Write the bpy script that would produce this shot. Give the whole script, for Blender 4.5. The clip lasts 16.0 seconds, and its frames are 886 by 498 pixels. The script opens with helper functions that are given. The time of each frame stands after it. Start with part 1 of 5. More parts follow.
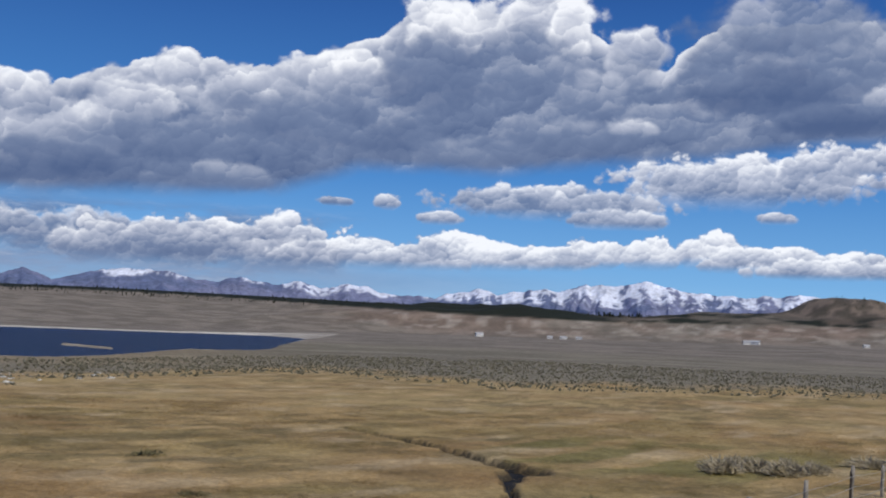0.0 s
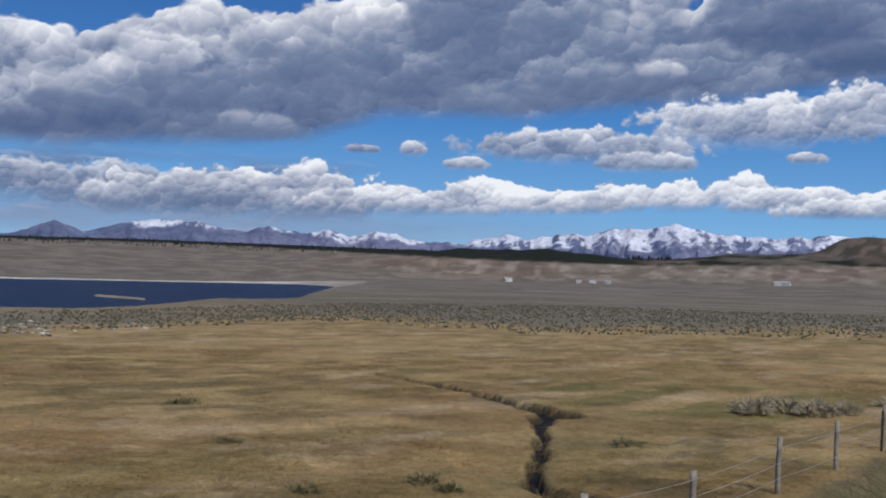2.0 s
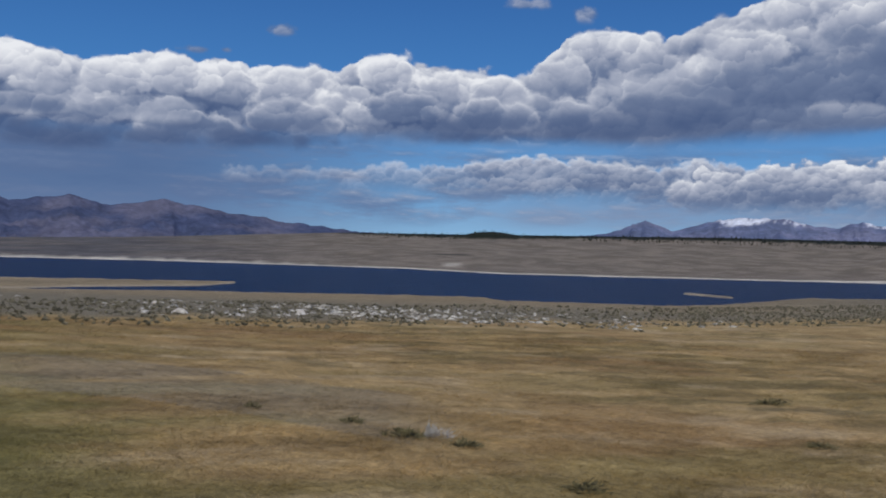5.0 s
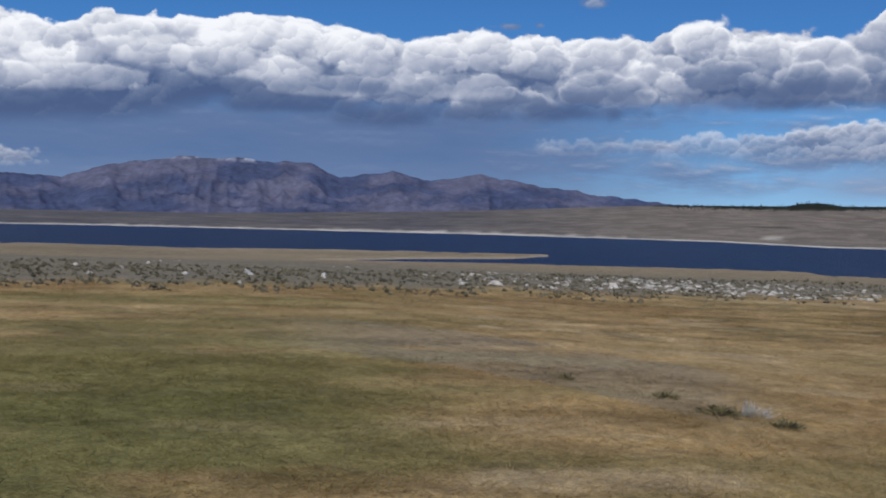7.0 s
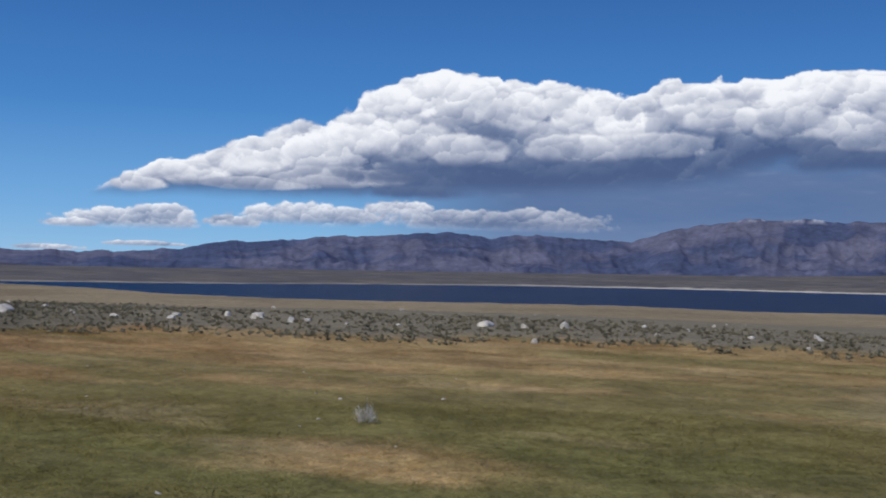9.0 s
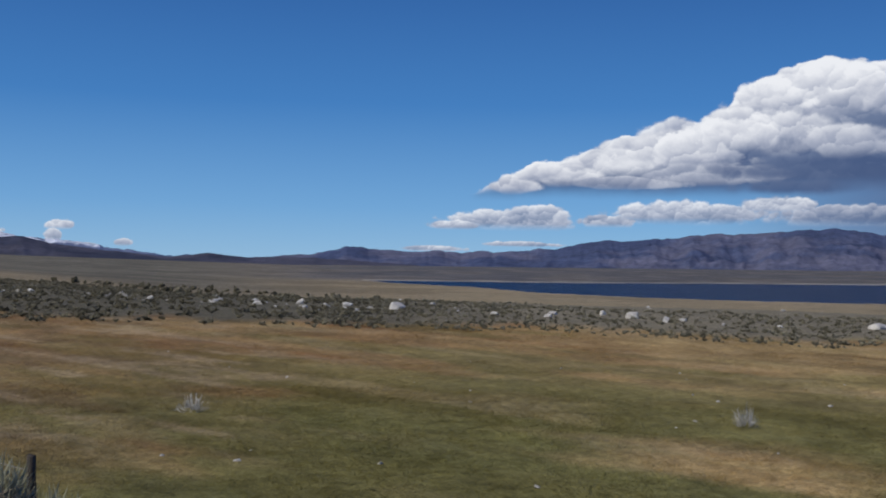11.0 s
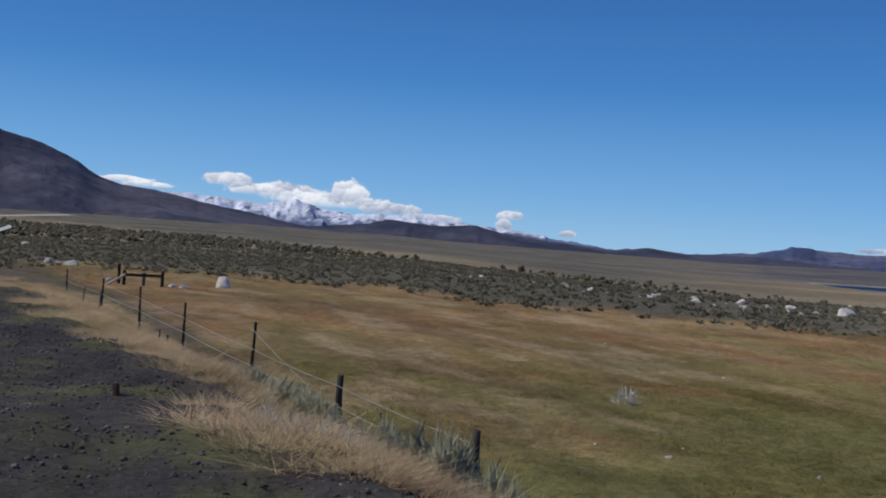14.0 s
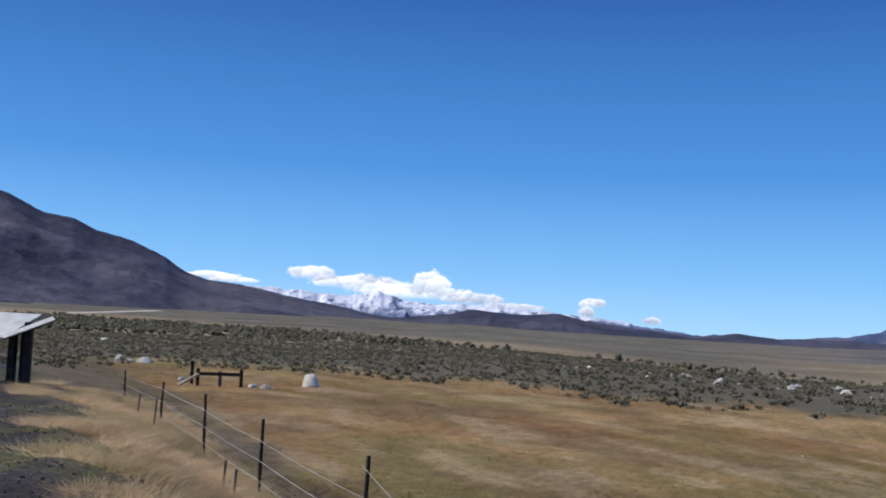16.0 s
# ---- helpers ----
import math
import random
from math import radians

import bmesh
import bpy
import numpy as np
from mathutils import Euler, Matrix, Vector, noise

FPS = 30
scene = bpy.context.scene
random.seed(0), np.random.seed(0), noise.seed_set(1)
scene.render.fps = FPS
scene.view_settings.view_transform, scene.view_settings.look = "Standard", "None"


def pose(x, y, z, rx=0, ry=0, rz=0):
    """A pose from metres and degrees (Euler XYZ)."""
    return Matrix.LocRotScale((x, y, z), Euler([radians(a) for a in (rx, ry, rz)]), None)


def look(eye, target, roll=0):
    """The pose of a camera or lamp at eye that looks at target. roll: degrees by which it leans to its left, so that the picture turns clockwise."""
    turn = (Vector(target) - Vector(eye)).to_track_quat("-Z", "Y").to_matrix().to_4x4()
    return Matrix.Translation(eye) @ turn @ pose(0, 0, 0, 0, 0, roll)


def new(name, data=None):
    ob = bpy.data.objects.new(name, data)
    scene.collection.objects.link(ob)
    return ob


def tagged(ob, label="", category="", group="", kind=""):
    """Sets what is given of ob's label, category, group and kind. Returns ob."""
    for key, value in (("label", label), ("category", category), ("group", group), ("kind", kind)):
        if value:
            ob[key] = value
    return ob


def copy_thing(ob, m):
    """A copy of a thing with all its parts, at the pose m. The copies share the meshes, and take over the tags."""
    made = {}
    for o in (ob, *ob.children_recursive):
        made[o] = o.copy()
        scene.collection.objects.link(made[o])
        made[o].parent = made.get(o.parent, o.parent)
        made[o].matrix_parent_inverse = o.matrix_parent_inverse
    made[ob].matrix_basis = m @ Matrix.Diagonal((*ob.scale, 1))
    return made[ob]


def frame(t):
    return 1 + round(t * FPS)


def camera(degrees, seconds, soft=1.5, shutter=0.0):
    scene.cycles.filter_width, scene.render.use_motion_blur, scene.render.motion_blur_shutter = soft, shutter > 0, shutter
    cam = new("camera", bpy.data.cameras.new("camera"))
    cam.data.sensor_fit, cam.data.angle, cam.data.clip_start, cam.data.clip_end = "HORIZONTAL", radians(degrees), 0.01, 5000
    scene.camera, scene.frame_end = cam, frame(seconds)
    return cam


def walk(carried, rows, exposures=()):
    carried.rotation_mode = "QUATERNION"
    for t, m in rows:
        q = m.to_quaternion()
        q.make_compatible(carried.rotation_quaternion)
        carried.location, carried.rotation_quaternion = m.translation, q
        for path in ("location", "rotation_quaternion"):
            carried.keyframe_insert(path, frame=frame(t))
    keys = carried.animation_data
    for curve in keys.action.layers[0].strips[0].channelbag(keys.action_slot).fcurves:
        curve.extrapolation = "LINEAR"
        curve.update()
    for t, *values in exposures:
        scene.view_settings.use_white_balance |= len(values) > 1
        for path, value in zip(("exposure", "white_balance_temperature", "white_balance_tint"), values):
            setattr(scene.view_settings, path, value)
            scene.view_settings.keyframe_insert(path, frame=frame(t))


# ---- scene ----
EYE = 1.6
cam = camera(44.32, 16.0, soft=1.9)
# seconds, turn to the left, tilt up, lean
TURNS = [
    (0, 0.00, 4.39, -2.52),
    (0.5, -6.05, 3.57, -3.26),
    (1, -5.46, 2.66, -2.88),
    (1.5, -2.30, 0.75, -1.52),
    (2, 1.52, 1.50, -1.63),
    (2.5, 6.56, 0.25, -1.03),
    (3, 10.36, 0.12, -2.01),
    (3.5, 14.89, 0.46, -2.83),
    (4, 18.79, -0.27, -2.36),
    (4.5, 24.48, 0.41, -1.58),
    (5, 31.75, 0.56, -1.62),
    (5.2, 33.67, 0.53, -2.11),
    (7.3, 50.98, -0.50, -0.77),
    (7.5, 53.54, 0.35, -0.51),
    (8, 65.97, 1.56, -2.17),
    (8.2, 69.36, 1.20, -2.13),
    (10.3, 87.61, 2.51, -1.36),
    (10.5, 90.26, 2.11, -1.42),
    (11, 96.78, 0.89, -1.15),
    (11.5, 102.14, -0.20, -1.84),
    (12, 106.09, -1.83, -1.55),
    (12.5, 109.59, -0.80, -1.51),
    (13, 113.15, -0.12, -1.85),
    (13.5, 117.28, -0.17, -2.24),
    (14, 119.66, -0.29, -3.61),
    (14.5, 122.04, -0.76, -3.52),
    (15, 127.28, 0.23, -3.00),
    (15.5, 127.1, 3.1, -3.1),
    (16, 124.0, 4.2, -2.6),
]
# at the very end the view closes in: a few steps along the gravel
STEPS = [(0, 0.0), (14.5, 0.0), (15.0, 1.0), (15.5, 4.6), (16.0, 9.0)]


def stand(t):
    s = float(np.interp(t, [q[0] for q in STEPS], [q[1] for q in STEPS]))
    return 0.743 * -s, -0.669 * s, EYE - 0.018 * s


walk(cam, [(t, pose(*stand(t), 90 + tilt, lean, turn)) for t, turn, tilt, lean in TURNS],
     [(0, 0.04), (0.5, -0.03), (1.5, -0.06), (3, -0.08), (4, -0.12), (5, -0.2), (7.5, 0.0), (8.2, 0.0), (10.5, -0.12), (12, -0.18), (13, -0.12), (14.5, 0.0), (15.2, 0.12), (16, 0.42)])

# ---- world and sun ----
SUN_AZ, SUN_EL = 215.0, 46.0


def toward(az, el=0.0):
    a, e = radians(az), radians(el)
    return Vector((-math.sin(a) * math.cos(e), math.cos(a) * math.cos(e), math.sin(e)))


sun = new("sun", bpy.data.lights.new("sun", "SUN"))
sun.data.energy, sun.data.angle, sun.data.color = 3.05, radians(0.55), (1.0, 0.94, 0.84)
sun.matrix_world = look(toward(SUN_AZ, SUN_EL) * 100, (0, 0, 0))
scene.view_settings.exposure = 0.0

world = bpy.data.worlds.new("world")
scene.world = world
world.use_nodes = True
wn, wl = world.node_tree.nodes, world.node_tree.links


def put(socket, v):
    if isinstance(v, (int, float)):
        socket.default_value = v
    elif isinstance(v, tuple):
        socket.default_value = v
    else:
        wl.new(v, socket)


def calc(op, a, b=0.0, c=0.0):
    m = wn.new("ShaderNodeMath")
    m.operation = op
    for s, v in zip(m.inputs, (a, b, c)):
        put(s, v)
    return m.outputs[0]


def add(a, b):
    return calc("ADD", a, b)


def sub(a, b):
    return calc("SUBTRACT", a, b)


def mul(a, b):
    return calc("MULTIPLY", a, b)


def soft(a, b, x):
    m = wn.new("ShaderNodeMapRange")
    m.interpolation_type, m.clamp = "SMOOTHSTEP", False
    for s, v in zip(m.inputs, (x, a, b, 0.0, 1.0)):
        put(s, v)
    return m.outputs[0]


def outline(x, pairs, top=20.0):
    """A height over azimuth, as a ramp between a few stops."""
    x0, x1 = pairs[0][0], pairs[-1][0]
    r = wn.new("ShaderNodeValToRGB")
    el = r.color_ramp.elements
    while len(el) < len(pairs):
        el.new(0.5)
    for e, (p, v) in zip(el, pairs):
        e.position, e.color = (p - x0) / (x1 - x0), (v / top, v / top, v / top, 1)
    wl.new(calc("DIVIDE", sub(x, x0), x1 - x0), r.inputs[0])
    return mul(r.outputs[0], top)


def tones(x, stops):
    r = wn.new("ShaderNodeValToRGB")
    el = r.color_ramp.elements
    while len(el) < len(stops):
        el.new(0.5)
    for e, (p, c) in zip(el, stops):
        e.position, e.color = p, (*c, 1)
    wl.new(x, r.inputs[0])
    return r.outputs[0]


def point(x, y, z=0.0):
    c = wn.new("ShaderNodeCombineXYZ")
    for s, v in zip(c.inputs, (x, y, z)):
        put(s, v)
    return c.outputs[0]


def grain(vector, scale, detail=6.0, rough=0.6):
    t = wn.new("ShaderNodeTexNoise")
    wl.new(vector, t.inputs["Vector"])
    for key, v in (("Scale", scale), ("Detail", detail), ("Roughness", rough)):
        t.inputs[key].default_value = v
    return t.outputs["Fac"], t.outputs["Color"]


def shifted(vector, dx, dy):
    m = wn.new("ShaderNodeVectorMath")
    m.operation = "ADD"
    wl.new(vector, m.inputs[0])
    m.inputs[1].default_value = (dx, dy, 0)
    return m.outputs[0]


sky = wn.new("ShaderNodeTexSky")
sky.sky_type, sky.sun_disc = "NISHITA", False
sky.sun_elevation, sky.sun_rotation = radians(SUN_EL), radians(-SUN_AZ)
sky.altitude, sky.air_density, sky.dust_density, sky.ozone_density = 2100, 1.0, 0.0, 4.0
way = wn.new("ShaderNodeSeparateXYZ")
wl.new(wn.new("ShaderNodeTexCoord").outputs["Generated"], way.inputs[0])
AZ = mul(calc("ARCTAN2", mul(way.outputs[0], -1.0), way.outputs[1]), 57.29578)
EL = mul(calc("ARCSINE", way.outputs[2]), 57.29578)
# the thin mountain air: the sky's own light, deepened towards a clear blue
hue = wn.new("ShaderNodeMix")
hue.data_type = "RGBA"
hue.inputs[0].default_value = 0.8
scaled = wn.new("ShaderNodeMix")
scaled.data_type, scaled.blend_type = "RGBA", "MULTIPLY"
scaled.inputs[0].default_value = 1.0
wl.new(sky.outputs[0], scaled.inputs[6])
scaled.inputs[7].default_value = (0.062, 0.074, 0.08, 1)
wl.new(scaled.outputs[2], hue.inputs[6])
wl.new(tones(calc("DIVIDE", EL, 60.0), [(0.0, (0.29, 0.54, 0.84)), (0.05, (0.165, 0.41, 0.78)), (0.14, (0.05, 0.225, 0.6)), (0.3, (0.013, 0.082, 0.34)), (1.0, (0.012, 0.078, 0.32))]), hue.inputs[7])

# ---- clouds of the sky, over azimuth and elevation in degrees ----
plain = point(AZ, EL)
flat = point(AZ, mul(EL, 1.15))


def domes(vector, scale):
    """Round heaps side by side: how far from each heap's middle, and how far up its sunny side."""
    t = wn.new("ShaderNodeTexVoronoi")
    t.feature = "SMOOTH_F1"
    wl.new(vector, t.inputs["Vector"])
    t.inputs["Scale"].default_value, t.inputs["Smoothness"].default_value = scale, 0.22
    side = wn.new("ShaderNodeVectorMath")
    side.operation = "SUBTRACT"
    wl.new(vector, side.inputs[0])
    wl.new(t.outputs["Position"], side.inputs[1])
    up = wn.new("ShaderNodeVectorMath")
    up.operation = "DOT_PRODUCT"
    wl.new(side.outputs[0], up.inputs[0])
    up.inputs[1].default_value = (0.3 * scale, 0.95 * scale, 0)
    return t.outputs["Distance"], up.outputs["Value"]


def billows(vector, k, large=0.5, small=0.25):
    """Heaped outlines at one size: how far the edge bulges, and the light on the heaps."""
    rolling, _ = grain(vector, 0.2 * k, 5.0, 0.55)
    warp = wn.new("ShaderNodeVectorMath")
    warp.operation = "MULTIPLY_ADD"
    wl.new(grain(vector, 0.6 * k, 6.0, 0.62)[1], warp.inputs[0])
    warp.inputs[1].default_value = (2.3 / k, 2.0 / k, 0)
    wl.new(vector, warp.inputs[2])
    curl = warp.outputs[0]
    (heap, lit_l), (fine, lit_s) = domes(curl, 0.42 * k), domes(curl, 1.15 * k)
    bulge = add(mul(sub(0.5, heap), 1.1), add(mul(sub(0.45, fine), 0.7), mul(sub(rolling, 0.5), 1.6)))
    light = add(add(mul(lit_l, large), mul(lit_s, small)), mul(sub(rolling, 0.5), 0.6))
    return bulge, light, rolling


LARGE = billows(flat, 0.95, 0.2, 0.15)
OTHER = billows(shifted(flat, 61.0, 23.0), 1.0, 0.22, 0.13)
SMALL = billows(shifted(flat, 17.0, 41.0), 2.0, 0.2, 0.13)
streak, _ = grain(point(mul(AZ, 0.16), mul(EL, 0.75)), 1.0, 8.0, 0.62)
streak_up, _ = grain(point(mul(AZ, 0.16), mul(add(EL, 0.22), 0.75)), 1.0, 8.0, 0.62)


def window(x, a, b, c, d):
    return mul(soft(a, b, x), sub(1.0, soft(c, d, x)))


paint = hue.outputs[2]


def lay(alpha, value, stops):
    """One layer of cloud in front of the others."""
    global paint
    m = wn.new("ShaderNodeMix")
    m.data_type = "RGBA"
    put(m.inputs[0], alpha)
    put(m.inputs[6], paint)
    put(m.inputs[7], tones(value, stops))
    paint = m.outputs[2]


CUMULUS = [(0.0, (0.075, 0.12, 0.25)), (0.3, (0.165, 0.22, 0.36)), (0.62, (0.46, 0.5, 0.62)), (1.0, (0.93, 0.95, 1.0))]
GREY = [(0.0, (0.075, 0.135, 0.295)), (0.5, (0.17, 0.25, 0.43)), (1.0, (0.55, 0.6, 0.72))]


def heaped(top, base, span, bright, form, rough=1.0, rim=2.2, edge=0.22, under=0.7, lift=0.0):
    """A bank of cumulus between two outlines."""
    bulge, light, rolling = form
    bulge = calc("MINIMUM", bulge, 0.6)
    t, b = outline(AZ, top), outline(AZ, base)
    over = add(add(sub(t, EL), lift), mul(bulge, rough))
    below = add(sub(EL, b), mul(sub(rolling, 0.5), 1.8 * rough))
    alpha = mul(mul(soft(0.0, edge, over), soft(-under * 0.6, under, below)), window(AZ, span[0] - 1, span[0], span[1] - 0.2, span[1] + 0.6))
    h = calc("DIVIDE", sub(EL, b), calc("MAXIMUM", sub(t, b), 0.3))
    crown = sub(1.0, soft(0.0, rim, over))
    return alpha, add(add(bright, mul(crown, 0.42)), add(mul(h, 0.22), light)), h


def heap_group():
    """One heap laid over those before it: crisp above, melting away below."""
    tree = bpy.data.node_groups.new("heap", "ShaderNodeTree")
    face = tree.interface
    for nm in ("Place", "Scale", "Shift"):
        face.new_socket(nm, in_out="INPUT", socket_type="NodeSocketVector")
    for nm in ("Height", "Reach", "Bright", "Hidden", "Low", "High", "Slope", "Level", "Edge", "Rim"):
        face.new_socket(nm, in_out="INPUT", socket_type="NodeSocketFloat")
    for nm in ("Bright", "Hidden"):
        face.new_socket(nm, in_out="OUTPUT", socket_type="NodeSocketFloat")
    gi, go = tree.nodes.new("NodeGroupInput"), tree.nodes.new("NodeGroupOutput")
    i = gi.outputs

    def node(kind, values, **settings):
        nd = tree.nodes.new(kind)
        for key, v in settings.items():
            if key == "operation":
                nd.operation = v
            else:
                nd.interpolation_type, nd.clamp = v, False
        for k, v in values.items():
            if isinstance(v, float):
                nd.inputs[k].default_value = v
            else:
                tree.links.new(v, nd.inputs[k])
        return nd.outputs
    at = node("ShaderNodeVectorMath", {0: i["Place"], 1: i["Scale"], 2: i["Shift"]}, operation="MULTIPLY_ADD")[0]
    away = node("ShaderNodeVectorMath", {0: at}, operation="LENGTH")["Value"]
    over = node("ShaderNodeMath", {0: i["Reach"], 1: away}, operation="SUBTRACT")[0]
    inside = node("ShaderNodeMapRange", {0: over, 1: 0.0, 2: i["Edge"], 3: 0.0, 4: 1.0}, interpolation_type="SMOOTHSTEP")[0]
    melt = node("ShaderNodeMapRange", {0: i["Height"], 1: i["Low"], 2: i["High"], 3: 0.0, 4: 1.0}, interpolation_type="SMOOTHSTEP")[0]
    alpha = node("ShaderNodeMath", {0: inside, 1: melt}, operation="MULTIPLY")[0]
    crest = node("ShaderNodeMapRange", {0: over, 1: 0.0, 2: 0.5, 3: i["Rim"], 4: 0.0}, interpolation_type="SMOOTHSTEP")[0]
    tall = node("ShaderNodeMath", {0: i["Height"], 1: i["Slope"], 2: i["Level"]}, operation="MULTIPLY_ADD")[0]
    tall = node("ShaderNodeMath", {0: tall, 1: crest}, operation="ADD")[0]
    tree.links.new(node("ShaderNodeMix", {0: alpha, 2: i["Bright"], 3: tall})[0], go.inputs[0])
    tree.links.new(node("ShaderNodeMath", {0: alpha, 1: i["Hidden"]}, operation="MAXIMUM")[0], go.inputs[1])
    return tree


HEAP = heap_group()


def lobes(rows, form, rough, strength=0.95, edge=0.16, shade=0.35, size=1.0, rim=0.16):
    """Single heaps: azimuth, elevation, half width, half height, brightness."""
    bulge, light, rolling = form
    reach = add(size, mul(bulge, rough))
    # a hair's breadth of unevenness in the place itself
    height = add(EL, mul(bulge, 1e-4))
    place = point(add(AZ, mul(bulge, 1e-4)), height)
    bright, hidden = rows[0][4], 0.0
    for pa, pe, pw, ph, pb in rows:
        g = wn.new("ShaderNodeGroup")
        g.node_tree = HEAP
        for key, v in (("Scale", (1 / pw, 1 / ph, 0)), ("Shift", (-pa / pw, -pe / ph, 0)), ("Low", pe - ph), ("High", pe - 0.1 * ph), ("Slope", shade / ph), ("Level", pb - pe * shade / ph), ("Edge", edge), ("Rim", rim),
                       ("Place", place), ("Height", height), ("Reach", reach), ("Bright", bright), ("Hidden", hidden)):
            put(g.inputs[key], v)
        bright, hidden = g.outputs
    lay(mul(hidden, strength), add(bright, mul(light, add(0.4, mul(soft(0.05, 0.75, bright), 0.85)))), CUMULUS)


# grey layers and rain veils far behind
lay(mul(mul(soft(0.4, 0.62, streak), window(AZ, 2, 12, 62, 80)), mul(window(EL, 1.2, 2.6, 5.2, 6.4), 0.85)), add(0.45, mul(sub(streak, streak_up), 2.6)), GREY)
lay(mul(window(AZ, 28, 48, 72, 85), mul(window(EL, -0.5, 1.8, 5.2, 7.2), 0.93)), add(add(-0.02, mul(streak, 0.4)), mul(sub(1.0, soft(1.0, 4.0, EL)), 0.22)), GREY)
lay(mul(window(AZ, -14, 8, 26, 34), mul(window(EL, 1.0, 2.4, 2.6, 3.9), 0.6)), add(0.4, mul(streak, 0.4)), GREY)
LOW = [(93.1, 2.40, 3.0, 0.54, 0.62), (96.1, 2.13, 1.3, 0.24, 0.6), (91.7, 2.79, 1.5, 0.48, 0.66), (88.4, 2.46, 1.5, 0.36, 0.55), (84.2, 2.85, 3.9, 0.60, 0.6), (79.8, 3.29, 1.8, 0.48, 0.62), (74.1, 2.84, 4.8, 0.60, 0.36), (97.5, 0.89, 1.5, 0.18, 0.6), (92.5, 1.20, 1.8, 0.15, 0.55)]
ALPINE = [(131.0, 2.61, 1.4, 0.39, 0.75), (129.4, 2.22, 2.1, 0.39, 0.7), (127.6, 2.19, 2.1, 0.54, 0.75), (125.8, 1.86, 3.0, 0.48, 0.72), (124.7, 2.32, 1.1, 0.65, 0.8), (122.7, 1.61, 1.8, 0.36, 0.72), (120.5, 1.30, 1.8, 0.21, 0.7), (116.2, 1.65, 0.7, 0.27, 0.7), (116.5, 1.09, 0.4, 0.42, 0.6), (136.3, 2.23, 1.5, 0.21, 0.75), (135.0, 2.04, 1.2, 0.15, 0.7), (115.2, 0.73, 0.9, 0.12, 0.6), (113.2, 0.85, 0.5, 0.21, 0.7)]
ROW = [(16.0, 3.67, 3.9, 1.19, 0.38), (12.5, 4.08, 5.1, 1.13, 0.42), (8.4, 4.25, 2.7, 1.34, 0.5), (5.0, 3.85, 3.9, 0.89, 0.55), (2.3, 3.79, 3.6, 0.71, 0.5), (-0.6, 4.20, 2.1, 1.07, 0.66), (-2.7, 3.94, 2.4, 0.71, 0.6), (-5.2, 4.0, 2.2, 0.66, 0.56), (-7.4, 4.28, 1.9, 0.77, 0.66), (-10.6, 4.43, 1.5, 0.89, 0.66), (-13.6, 4.63, 1.8, 0.95, 0.68), (-16.6, 4.22, 3.3, 0.71, 0.55), (-21.1, 4.10, 1.8, 0.65, 0.56), (-24.4, 4.37, 1.9, 1.07, 0.64), (-27.1, 4.01, 1.3, 0.60, 0.55), (-19.4, 3.83, 3.6, 0.54, 0.5)]
PUFFS = [(-15.0, 8.05, 6.0, 1.49, 0.5), (-15.8, 8.65, 3.3, 1.04, 0.66), (-21.2, 9.04, 4.5, 1.07, 0.52), (-23.1, 8.21, 2.1, 0.65, 0.6), (-5.2, 6.90, 6.0, 1.01, 0.45), (-5.8, 7.38, 2.7, 0.65, 0.55), (-8.8, 6.19, 2.7, 0.60, 0.42), (-17.0, 6.45, 1.2, 0.36, 0.5), (0.4, 5.98, 1.3, 0.42, 0.5), (6.0, 6.61, 1.0, 0.30, 0.36), (3.2, 6.67, 0.7, 0.45, 0.5)]
CROWNS = [(19.9, 9.61, 5.1, 2.08, 0.50), (21.9, 11.19, 1.3, 0.65, 0.77), (14.3, 12.58, 1.8, 1.64, 0.67), (17.0, 11.04, 3.3, 1.94, 0.51), (11.4, 11.99, 2.7, 1.79, 0.45), (6.1, 12.96, 3.9, 1.79, 0.47), (5.0, 13.90, 1.8, 1.04, 0.71), (0.8, 15.56, 2.7, 2.23, 0.73), (-4.3, 16.02, 3.6, 2.38, 0.60), (-6.1, 15.76, 1.5, 1.79, 0.77), (-9.7, 14.36, 2.1, 1.79, 0.43)]
BODIES = [(1.3, 13.23, 3.9, 2.68, 0.16), (-7.4, 12.62, 2.7, 1.79, 0.38), (-3.8, 14.00, 3.3, 2.38, 0.32), (7.8, 10.52, 4.8, 2.08, 0.20), (14.7, 9.12, 6.0, 1.79, 0.24), (20.3, 7.48, 5.1, 1.49, 0.06), (13.1, 7.51, 4.8, 1.04, 0.28), (2.4, 9.96, 4.5, 1.49, 0.14), (-1.6, 9.54, 5.1, 1.34, 0.30), (-6.0, 10.27, 3.9, 1.49, 0.22), (-9.8, 10.92, 1.5, 0.89, 0.58)]
EASTERN = [(-26.6, 11.30, 1.6, 1.34, 0.42), (-27.1, 15.34, 2.4, 1.49, 0.30), (-17.4, 15.62, 5.7, 2.68, 0.27), (-15.2, 16.25, 1.8, 1.79, 0.41), (-20.1, 13.33, 3.6, 2.08, 0.25), (-16.1, 12.89, 5.1, 2.38, 0.06), (-13.5, 14.06, 2.1, 1.79, 0.27), (-19.6, 11.14, 4.2, 1.19, 0.04), (-21.7, 12.18, 1.5, 0.89, 0.41)]
